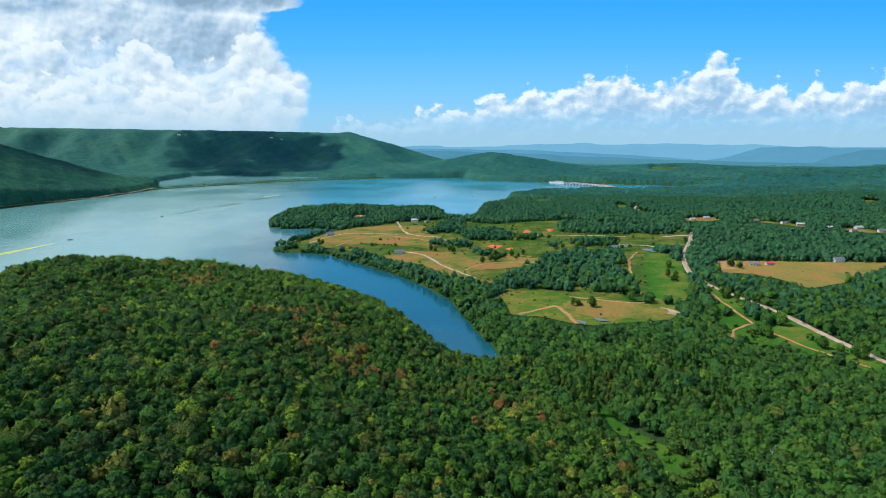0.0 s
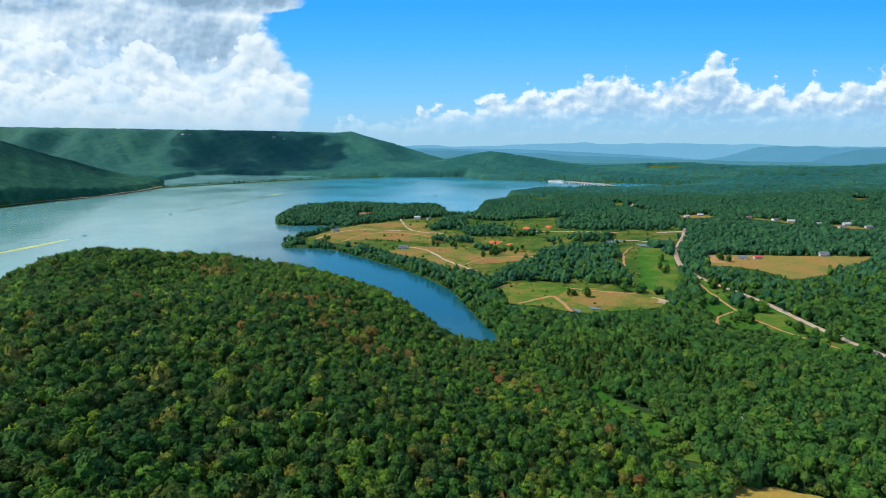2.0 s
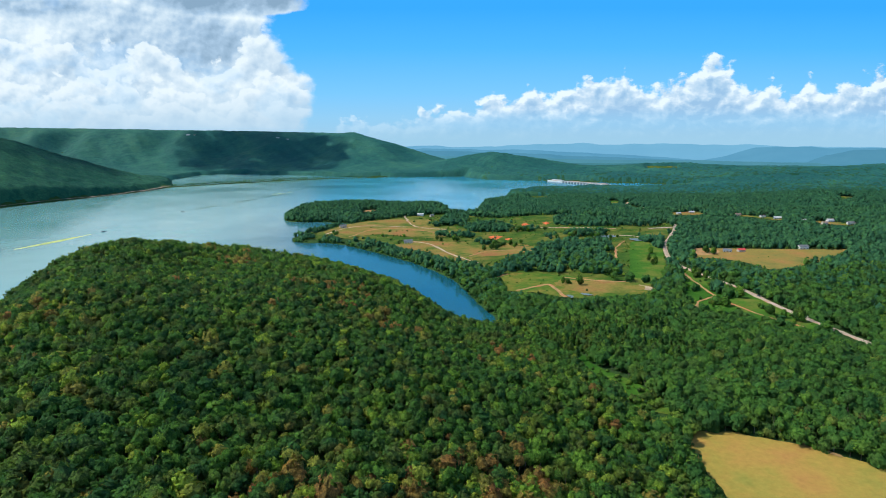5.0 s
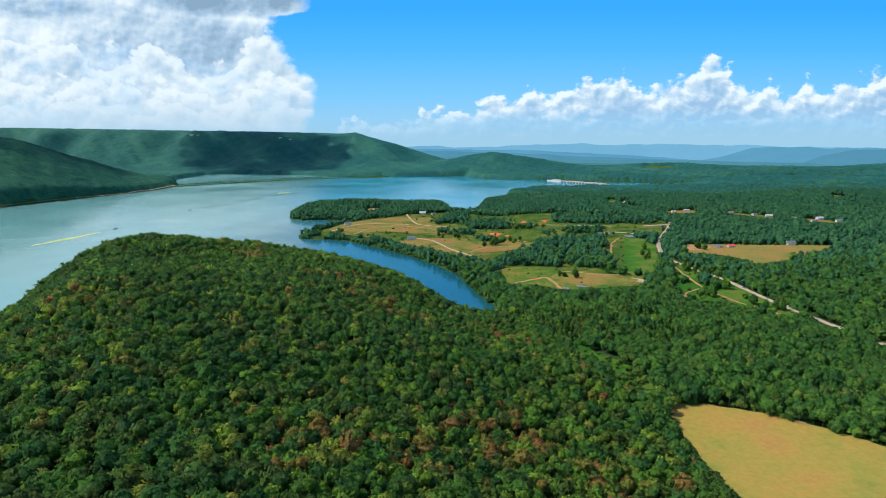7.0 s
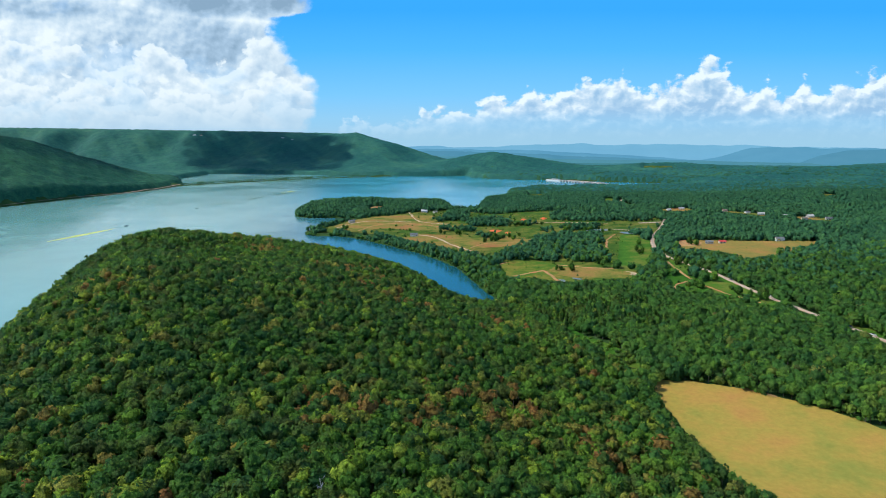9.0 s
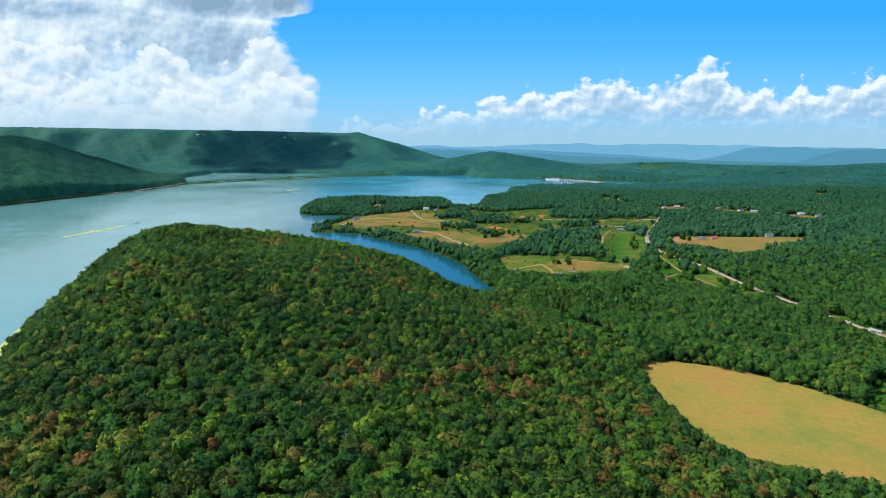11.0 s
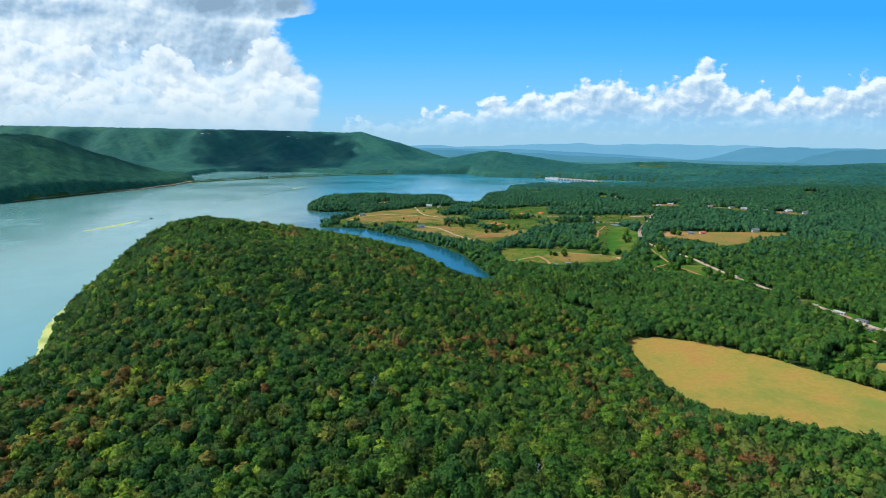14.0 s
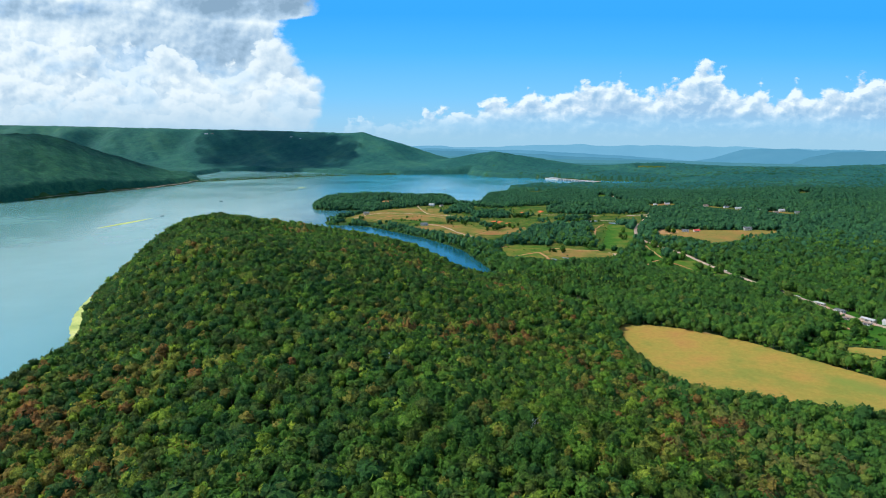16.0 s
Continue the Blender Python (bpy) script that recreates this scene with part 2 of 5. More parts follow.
def height(x, y):
    x, y = np.asarray(x, float), np.asarray(y, float)
    sd = dist_to(x, y, np.vstack([LAKE, LAKE[:1]]))
    wet = inside(x, y, LAKE)
    z = 3 + 17 * (1 - np.exp(-np.maximum(x, 0) / 220))
    z = z + 1.2 * wave(x, y, 90, 0.7) + smooth(y, 1300, 2400) * smooth(x, 300, 900) * (5 + 11 * wave(x, y, 330, 1.9))
    z = z * (1 - 0.9 * np.exp(-(((x - 450) / 330) ** 4 + ((y - 1990) / 420) ** 4)))
    hill = sum(h * np.exp(-((x - a) ** 2 + (y - b) ** 2) / (2 * 62.0 ** 2)) for a, b, h in SWELLS)
    z = z + hill * smooth(sd, -8, 45) * (1 - smooth(y, 690, 760))
    z = z + 17 * np.exp(-(((x + 345) / 130) ** 2 + ((y - 1290) / 75) ** 2)) + 10 * np.exp(-(((x + 170) / 60) ** 2 + ((y - 1310) / 60) ** 2))
    z = z * (1 - 0.8 * smooth(y, 2650, 3100))
    # rolling hills beyond the dam
    for hx, hy, top, wx, wy in ((-140, 2950, 74, 170, 230), (30, 2930, 50, 120, 190), (180, 2890, 40, 110, 180), (330, 2850, 26, 120, 170), (-30, 2800, 20, 60, 90), (110, 2780, 16, 60, 80), (1900, 2900, 26, 350, 260), (900, 2750, 24, 260, 160), (1250, 2470, 22, 300, 120), (640, 2640, 14, 240, 130), (2000, 2500, 40, 400, 180), (820, 1390, 18, 80, 110)):
        z = z + top * np.exp(-(((x - hx) / wx) ** 2 + ((y - hy) / wy) ** 2))
    # the long plateau across the lake
    xr = x * 3300 / np.maximum(y, 2700)
    top = np.interp(xr, [-6000, -2900, -1500, -900, -850, -800, -590, -360, -180, -60], [225, 222, 205, 190, 196, 180, 122, 48, 0, 0])
    foot = np.interp(x, [-6000, -1500, -1119, -600, -160], [1200, 2760, 2770, 2650, 2700]) + 45 * wave(x, 0 * x, 100, 1.1) * smooth(-x, 250, 500)
    rise = smooth(y, foot - 20, foot + 620) * 0.65 + 0.35 * smooth(y, foot + 300, foot + 660)
    z = z + top * rise * (1 + (0.20 * wave(x, 0.30 * y, 120, 2.2) + 0.08 * wave(x, y, 45, 1.2)) * (1 - rise) * 1.6) * (1 - 0.5 * smooth(y, foot + 720, foot + 1100))
    # the ridge on the west shore
    west = smooth(-x, 1200, 1640) * (1 - smooth(y, 1650, 2330)) * smooth(y, 900, 1500)
    z = z + 165 * (1 - 0.8 * smooth(-x, 1800, 2400)) * west * (1 + 0.10 * wave(x, y, 210, 0.3))
    z = z * smooth(sd, 0, 26) + 0.35 * np.minimum(sd, 6)
    z = np.where(wet, -np.minimum(9, 0.28 * sd), z)
    bank = dist_to(x, y, np.array(CAUSEWAY))
    return np.maximum(z, np.where(bank < 30, 4.2 - 0.36 * bank, -99))


def mesh_of(name, verts, faces, material, smooth_faces=True, tint=None, puff=None):
    """A mesh from arrays of corners and equal-sided faces."""
    verts, faces = np.asarray(verts, np.float32), np.asarray(faces, np.int32)
    k = faces.shape[1]
    me = bpy.data.meshes.new(name)
    me.vertices.add(len(verts))
    me.vertices.foreach_set("co", verts.ravel())
    me.loops.add(faces.size)
    me.loops.foreach_set("vertex_index", faces.ravel())
    me.polygons.add(len(faces))
    me.polygons.foreach_set("loop_start", np.arange(0, faces.size, k, dtype=np.int32))
    me.polygons.foreach_set("use_smooth", np.full(len(faces), smooth_faces))
    if tint is not None:
        me.attributes.new("tint", "FLOAT", "POINT").data.foreach_set("value", np.asarray(tint, np.float32))
    if puff is not None:
        me.attributes.new("puff", "FLOAT_VECTOR", "POINT").data.foreach_set("vector", np.asarray(puff, np.float32).ravel())
    me.materials.append(material)
    me.update(calc_edges=True)
    return me


def grid_mesh(name, xs, ys, zf, material):
    X, Y = np.meshgrid(xs, ys)
    v = np.stack([X.ravel(), Y.ravel(), zf(X.ravel(), Y.ravel())], 1)
    i = np.arange(len(xs) * len(ys)).reshape(len(ys), len(xs))
    f = np.stack([i[:-1, :-1], i[:-1, 1:], i[1:, 1:], i[1:, :-1]], -1).reshape(-1, 4)
    return mesh_of(name, v, f, material)


def steps(*spans):
    out = []
    for a, b, s in spans:
        out += list(np.arange(a, b, s))
    return np.array(out + [spans[-1][1]], float)


GX = steps((-4700, -1500, 80), (-1500, -490, 20), (-490, 490, 11), (490, 1500, 25), (1500, 4700, 80))
GY = steps((-1500, -350, 40), (-350, 1300, 12), (1300, 2850, 20), (2850, 4560, 40))
tagged(new("ground", grid_mesh("ground", GX, GY, height, FLOOR)), "dark woodland floor and rolling lakeside land", "ground", kind="structure")

wm, n, l, p = mat("lake_water")
ripple = noise_of(n, l, 0.35, 4, 0.6)
swell = noise_of(n, l, 0.004, 4, 0.6)
where = node(n, l, "SeparateXYZ", i0=node(n, l, "NewGeometry").outputs[0])
silt = node(n, l, "MapRange", interpolation_type="SMOOTHSTEP", i0=node(n, l, "Math", operation="MULTIPLY_ADD", i0=swell, i1=260.0, i2=node(n, l, "Math", operation="MULTIPLY_ADD", i0=where.outputs[1], i1=0.25, i2=where.outputs[0]).outputs[0]).outputs[0], i1=110.0, i2=-260.0)
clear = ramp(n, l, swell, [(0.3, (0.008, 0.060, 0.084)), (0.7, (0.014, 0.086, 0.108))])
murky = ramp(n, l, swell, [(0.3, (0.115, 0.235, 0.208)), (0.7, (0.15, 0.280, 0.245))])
# base colour goes brighter and bluer with distance up the lake
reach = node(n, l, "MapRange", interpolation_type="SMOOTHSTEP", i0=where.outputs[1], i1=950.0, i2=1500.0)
far_blue = ramp(n, l, swell, [(0.3, (0.026, 0.165, 0.225)), (0.7, (0.046, 0.215, 0.270))])
l.new(mixc(n, l, silt.outputs[0], mixc(n, l, reach.outputs[0], clear, far_blue), murky), p.inputs[0])
l.new(ramp(n, l, swell, [(0.35, (0.12, 0.12, 0.12)), (0.65, (0.22, 0.22, 0.22))]), p.inputs["Roughness"])
p.inputs["IOR"].default_value = 1.333
bump(n, l, p, ripple, 0.12, 0.3)
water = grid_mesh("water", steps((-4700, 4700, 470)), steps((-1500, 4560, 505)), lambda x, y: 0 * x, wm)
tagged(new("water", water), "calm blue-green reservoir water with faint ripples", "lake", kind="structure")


def curve_through(pts, step, closed=False):
    """Points every few metres along a smooth line through pts."""
    P, out = np.array(pts, float), []
    m = len(P)
    for i in range(m if closed else m - 1):
        a, b = P[i], P[(i + 1) % m]
        p0 = P[i - 1] if (closed or i > 0) else 2 * a - b
        p3 = P[(i + 2) % m] if (closed or i + 2 < m) else 2 * b - a
        k = max(2, int(np.hypot(*(b - a)) / step))
        t = np.arange(k)[:, None] / k
        out.append(0.5 * (2 * a + (b - p0) * t + (2 * p0 - 5 * a + 4 * b - p3) * t ** 2 + (3 * a - p0 - 3 * b + p3) * t ** 3))
    if not closed:
        out.append(P[-1:])
    return np.vstack(out)


from mathutils import geometry


def patch(name, pts, material, label, category, lift=0.75, step=4.0, cell=9.0, ragged=1.0):
    """A piece of open ground with a rounded outline, draped on the land."""
    edge = curve_through(pts, step, True)
    edge = edge + ragged * np.stack([wave(edge[:, 0], edge[:, 1], 7, 1), wave(edge[:, 1], edge[:, 0], 6, 2)], 1) * 1.5
    lo, hi = edge.min(0), edge.max(0)
    X, Y = [a.ravel() for a in np.meshgrid(np.arange(lo[0], hi[0], cell), np.arange(lo[1], hi[1], cell))]
    ok = inside(X, Y, edge) & (dist_to(X, Y, np.vstack([edge, edge[:1]])) > cell * 0.4)
    allp = np.vstack([edge, np.stack([X[ok], Y[ok]], 1)])
    m = len(edge)
    r = geometry.delaunay_2d_cdt([Vector(q) for q in allp], [(i, (i + 1) % m) for i in range(m)], [], 1, 1e-4)
    v = np.array([tuple(q) for q in r[0]])
    f = np.array([q for q in r[2] if len(q) == 3])
    z = height(v[:, 0], v[:, 1]) + lift
    ob = new(name, mesh_of(name, np.column_stack([v, z]), f, material))
    return tagged(ob, label, category, kind="structure")


def ribbon(name, pts, width, material, label, category, lift=1.15, rough=0.0):
    c = curve_through(pts, 5.0)
    if rough:   # a track wanders a little
        c = c + 1.3 * np.stack([wave(c[:, 0], c[:, 1], 11, 2), wave(c[:, 1], c[:, 0], 13, 4)], 1)
    d = np.gradient(c, axis=0)
    d /= np.linalg.norm(d, axis=1)[:, None]
    side = np.stack([-d[:, 1], d[:, 0]], 1)
    w = width / 2 * (1 + 0.2 * wave(c[:, 0], c[:, 1], 9, 3) + rough * wave(c[:, 1], c[:, 0], 23, 1))
    rows = [c + side * (k * w)[:, None] for k in (-1.0, -0.5, 0, 0.5, 1.0)]
    m = len(c)
    v = np.vstack(rows)
    z = np.tile(height(c[:, 0], c[:, 1]) + lift, 5) + np.repeat([-0.35, 0, 0.08, 0, -0.35], m)
    f = np.array([(j * m + i, j * m + i + 1, (j + 1) * m + i + 1, (j + 1) * m + i) for j in range(4) for i in range(m - 1)])[:, ::-1]
    ob = new(name, mesh_of(name, np.column_stack([v, z]), f, material))
    return tagged(ob, label, category, kind="structure")


# ---- open ground ----
FIELDS = {
    "spit": [(-324, 945), (-318, 1052), (-264, 1125), (-206, 1183), (-148, 1149), (-145, 1078), (-85, 1002), (-105, 921), (-163, 931), (-225, 952), (-278, 902)],
    "shore": [(-172, 826), (-146, 884), (-66, 886), (-22, 894), (50, 848), (51, 790), (-34, 763), (-26, 710), (-53, 705), (-107, 793)],
    "mid": [(-79, 1063), (5, 1143), (145, 1210), (194, 1161), (209, 965), (282, 924), (259, 857), (115, 879), (53, 835), (-22, 894), (-69, 924)],
    "green": [(212, 847), (251, 844), (231, 737), (205, 629), (181, 586), (156, 587), (179, 709)],
    "low": [(4, 637), (30, 652), (73, 636), (113, 616), (153, 588), (181, 576), (162, 540), (129, 530), (81, 523), (47, 548), (9, 570)],
    "east": [(289, 796), (322, 800), (402, 788), (501, 784), (448, 729), (395, 679), (336, 648), (323, 683), (298, 717), (270, 729)],
    "hay": [(108, 226), (126, 233), (150, 226), (176, 213), (204, 191), (234, 154), (268, 112), (320, 60), (290, 46), (248, 58), (205, 70), (168, 82), (140, 92), (122, 114), (114, 152), (108, 195)],
    "glade": [(55, 382), (60, 365), (64, 343), (68, 322), (80, 306), (86, 292), (83, 272), (92, 258), (108, 252), (106, 272), (99, 296), (88, 311), (76, 327), (71, 345), (66, 367), (60, 384)],
    "verge": [(238, 655), (250, 600), (262, 556), (276, 488), (290, 425), (284, 412), (262, 420), (234, 448), (214, 472), (196, 478), (194, 508), (204, 560), (222, 620)],
    "town": [(229, 166), (246, 186), (262, 205), (283, 210), (300, 240), (312, 262), (328, 250), (340, 215), (346, 190), (338, 172), (308, 184), (280, 190), (263, 178), (247, 162)],
    "cape": [(85, 1640), (130, 1660), (150, 1600), (100, 1585)],
    "far_glade": [(285, 1470), (312, 1470), (300, 1400), (276, 1395)],
    "hay2": [(267, 170), (277, 181), (300, 178), (325, 166), (318, 142), (288, 151), (276, 160)],
    "homes": [(488, 1170), (515, 1158), (548, 1122), (556, 1096), (536, 1092), (512, 1128), (490, 1150)],
    "homes2": [(598, 1078), (636, 1070), (652, 1040), (640, 1022), (612, 1034), (596, 1050)],
    "cottage": [(365, 1205), (430, 1220), (435, 1185), (370, 1165)],
    "far_f": [(835, 1370), (880, 1355), (890, 1400), (840, 1410)],
    "far_b": [(930, 2080), (985, 2065), (1000, 2150), (945, 2165)],
    "far_c": [(640, 2560), (770, 2540), (800, 2640), (660, 2660)],
    "far_d": [(925, 2470), (990, 2460), (1000, 2550), (935, 2560)],
    "far_g": [(990, 1735), (1090, 1680), (1120, 1715), (1010, 1775)],
    "slope": [(785, 1330), (800, 1320), (840, 1350), (838, 1385), (815, 1400), (796, 1370)],
    "far_e": [(690, 2140), (752, 2130), (760, 2235), (715, 2250)],
}
# the farmed peninsula is open pasture; trees stand there in groves only
PASTURE = [(-360, 918), (-340, 985), (-325, 1085), (-285, 1122), (-200, 1198), (-105, 1245), (0, 1190), (150, 1218), (230, 1150), (328, 1040), (300, 955), (262, 850), (238, 740), (205, 625), (150, 600), (60, 620), (-10, 665), (-55, 700), (-85, 735), (-120, 775), (-180, 835), (-245, 890), (-290, 905), (-330, 902)]
patch("field", PASTURE, GRASS, "rough green pasture on the lake peninsula", "field", 0.35, 6.0, 12.0, 0.5)
patch("field", FIELDS["spit"], STRAW, "mown tan hay field on the lake spit", "field")
patch("field", FIELDS["shore"], STRAW, "tan and green hay field beside the inlet", "field")
patch("field", FIELDS["mid"], GRASS, "olive green pasture with scattered trees", "field")
patch("field", FIELDS["green"], LUSH, "bright green meadow between the woods", "field")
patch("field", FIELDS["low"], MEADOW, "green and straw meadow with bare soil", "field")
patch("field", FIELDS["east"], TAN, "dry tan field with farm buildings", "field")
patch("field", FIELDS["hay"], HAY, "golden dry hay field ringed by trees", "field", 0.5, 3.0, 8.0)
patch("field", FIELDS["glade"], LUSH, "narrow grassy gap along a creek", "clearing", 0.5, 3.0, 6.0)
patch("field", FIELDS["verge"], LUSH, "green verge below the main road", "field")
patch("bare_clay", [(317, 300), (325, 268), (337, 240), (331, 236), (320, 262), (312, 296)], DIRT, "pale trodden yards beside the sheds", "bare ground", 1.1, 4.0, 6.0)
patch("field", [(300, 358), (312, 305), (330, 250), (346, 215), (362, 225), (345, 262), (328, 318), (316, 362)], LUSH, "mown grass strip beside the road", "field", 0.6, 4.0, 8.0)
patch("field", FIELDS["town"], LUSH, "grassy lots beside the road", "field")
patch("field", FIELDS["cape"], GRASS, "small green clearing on the cape", "field")
patch("field", FIELDS["far_glade"], LUSH, "small green clearing in far woods", "field")
patch("field", FIELDS["hay2"], HAY, "small dry tan field beyond a hedge", "field", 0.5)
patch("field", FIELDS["homes"], STRAW, "tan yards round a row of houses", "field")
patch("field", FIELDS["cottage"], STRAW, "tan yard round two cottages", "field")
patch("field", FIELDS["homes2"], STRAW, "tan yards round houses on a wooded rise", "field")
patch("field", FIELDS["slope"], GRASS, "brown cut-over slope on a wooded rise", "field", 0.8, 5.0, 9.0)
for k, m in (("far_b", STRAW), ("far_c", GRASS), ("far_d", GRASS), ("far_e", GRASS), ("far_f", STRAW), ("far_g", GRASS)):
    patch("field", FIELDS[k], m, "small far clearing among the woods", "field", 1.0, 8.0, 16.0)
CLAYS = [(-6, 936, 24, 40, 2.4), (18, 914, 14, 24, 1.4), (53, 1080, 19, 34, 1.8), (95, 1082, 13, 26, 3.0)]
patch("field", [(72, 606), (104, 602), (150, 586), (164, 562), (128, 538), (92, 546), (76, 566)], STRAW, "straw-coloured half of the low meadow", "field", 0.95, 2.0, 6.0, 4.0)


def clay_bank(x, y, wide, deep, high):
    """A lumpy heap of bare clay with eroded gullies."""
    r, k = 7, 22
    v, f = [(x, y, high)], []
    for i in range(1, r + 1):
        q = i / r
        for j in range(k):
            a = j * 2 * math.pi / k
            rag = 1 + 0.22 * math.sin(3 * a + x) + 0.16 * math.sin(7 * a + y) + 0.08 * math.sin(11 * a)
            v.append((x + 0.5 * wide * q * rag * math.cos(a), y + 0.5 * deep * q * rag * math.sin(a), high * (1 - q ** 1.6) * (1 + 0.14 * math.sin(9 * a + 5 * q))))
    for j in range(k):
        f.append((0, 1 + j, 1 + (j + 1) % k))
        for i in range(r - 1):
            a, b, c, d = 1 + i * k + j, 1 + i * k + (j + 1) % k, 1 + (i + 1) * k + j, 1 + (i + 1) * k + (j + 1) % k
            f += [(a, c, d), (a, d, b)]
    v = np.array(v)
    v[:, 2] += height(v[:, 0], v[:, 1]) + 0.3
    tagged(new("bare_clay", mesh_of("bare_clay", v, np.array(f), CLAY)), "bright orange-red bare clay bank", "bare ground", kind="structure")


for c in CLAYS:
    clay_bank(*c)
SCAR = [(165, 222), (172, 219), (178, 214), (182, 209), (179, 208), (173, 213), (166, 218)]
PONDS = [[(157, 897), (183, 918), (203, 906), (178, 886)], [(211, 874), (229, 877), (242, 859), (222, 851)], [(75, 536), (82, 529), (79, 521), (75, 527)], [(90, 541), (99, 538), (102, 531), (94, 532)]]
for c in PONDS:
    patch("water", c, POND, "small grey-blue farm pond in the meadow", "pond", 1.5, 3.0, 5.0)
patch("bare_clay", [(155, 580), (172, 566), (171, 551), (153, 560)], DIRT, "pinkish bare soil patch", "bare ground", 0.9, 3.0, 5.0)
patch("bare_clay", [(283, 792), (312, 796), (318, 770), (300, 745), (280, 748)], SOIL, "pale bare yard in the tan field", "bare ground", 0.9, 3.0, 5.0)

patch("bare_clay", [(-312, 1222), (-282, 1228), (-276, 1240), (-305, 1238)], SOIL, "bare tan soil in the island wood", "bare ground", 1.2, 3.0, 5.0)
patch("bare_clay", [(313, 300), (320, 297), (323, 286), (317, 282), (312, 290)], SOIL, "orange bare earth beside the sheds", "bare ground", 1.15, 3.0, 4.0)
patch("bare_clay", SCAR, SOIL, "strip of bare pale earth along the hay field", "bare ground", 0.9, 2.0, 4.0)

ROADS = {
    "main": ([(331, 1033), (308, 959), (280, 887), (256, 824), (238, 743), (236, 686), (240, 645), (252, 592), (264, 548), (274, 490), (292, 410), (314, 314), (327, 262), (339, 232), (372, 160)], 3.8),
    "a": ([(-212, 1195), (-175, 1076), (-145, 1039), (-100, 1020)], 7),
    "b": ([(-318, 940), (-302, 1015), (-268, 1049), (-183, 1049)], 6),
    "c": ([(-266, 915), (-246, 1001), (-189, 1024), (-102, 973)], 6),
    "d": ([(-160, 884), (-116, 864), (-79, 795), (-48, 746), (-28, 719)], 7),
    "e": ([(-46, 766), (-12, 812), (52, 804)], 5),
    "mid": ([(40, 1037), (85, 1031), (170, 1009), (214, 992)], 6),
    "pond": ([(183, 926), (223, 908), (268, 870)], 7),
    "mill": ([(270, 985), (322, 998)], 9),
    "grove": ([(200, 850), (178, 800), (168, 745), (160, 700)], 5),
    "verge": ([(226, 627), (225, 590), (226, 540), (230, 505), (242, 474), (252, 451), (268, 425)], 4.6),
    "spur": ([(194, 482), (205, 505), (224, 520)], 4),
    "soil": ([(20, 562), (46, 578), (60, 585), (66, 562), (74, 527)], 7),
    "lane": ([(300, 238), (306, 228), (313, 216)], 5),
    "far_track": ([(330, 1440), (302, 1335), (306, 1253)], 8),
    "hedge": ([(78, 622), (103, 610), (136, 594), (150, 594)], 6),
    "rim": ([(-8, 600), (4, 637), (12, 646)], 5),
}
for k, (pts, w) in ROADS.items():
    big = k in ("main", "mill")
    if k == "main":
        ribbon("verge", pts, w + 3.0, DIRT, "pale reddish dirt verge along the road", "road verge", 1.0)
    ribbon("road", pts, w if big else w * 0.62, GRAVEL if big else SOIL if k in ("soil", "rim", "hedge", "verge", "spur", "grove", "e", "c") else DIRT, "pale gravel country road" if big else "pale dirt track across open ground", "road", 1.25, 0.0 if big else 0.35)

# ---- woods ----
rng = np.random.default_rng(7)


def geodesic(f):
    """A ball of triangles: the twenty faces of an icosahedron, each cut into f * f."""
    bm = bmesh.new()
    bmesh.ops.create_icosphere(bm, subdivisions=1, radius=1)
    bm.verts.ensure_lookup_table()
    V = np.array([v.co[:] for v in bm.verts])
    F = [[v.index for v in q.verts] for q in bm.faces]
    bm.free()
    seen, verts, faces = {}, [], []

    def at(q):
        q = q / np.linalg.norm(q)
        k = tuple(np.round(q, 5))
        if k not in seen:
            seen[k] = len(verts)
            verts.append(q)
        return seen[k]
    for a, b, c in F:
        a, b, c = V[a], V[b], V[c]
        ids = {(i, j): at(a * (f - i - j) + b * i + c * j) for i in range(f + 1) for j in range(f + 1 - i)}
        for i in range(f):
            for j in range(f - i):
                faces.append((ids[i, j], ids[i + 1, j], ids[i, j + 1]))
                if i + j < f - 1:
                    faces.append((ids[i + 1, j], ids[i + 1, j + 1], ids[i, j + 1]))
    return np.array(verts), np.array(faces)


def prune(v, f, keep):
    f = f[keep]
    used, inv = np.unique(f, return_inverse=True)
    return v[used], inv.reshape(-1, 3)


def dome(seed, s=6):
    """A small far crown: a rough dome."""
    r = np.random.default_rng(seed)
    a = np.arange(s) * 2 * math.pi / s
    lo = np.stack([np.cos(a), np.sin(a), -0.5 + 0 * a], 1)
    mid = np.stack([0.78 * np.cos(a + 0.4), 0.78 * np.sin(a + 0.4), 0.45 + 0.25 * r.uniform(-1, 1, s)], 1) * (1 + 0.2 * r.uniform(-1, 1, (s, 1)))
    v = np.vstack([lo, mid, [[0.15, 0, 0.9]]])
    f = [(i, (i + 1) % s, s + i) for i in range(s)] + [((i + 1) % s, s + (i + 1) % s, s + i) for i in range(s)] + [(s + i, s + (i + 1) % s, 2 * s) for i in range(s)]
    puff = v / np.linalg.norm(v, axis=1)[:, None] + (0, 0, 0.7)
    return v, np.array(f), puff / np.linalg.norm(puff, axis=1)[:, None]


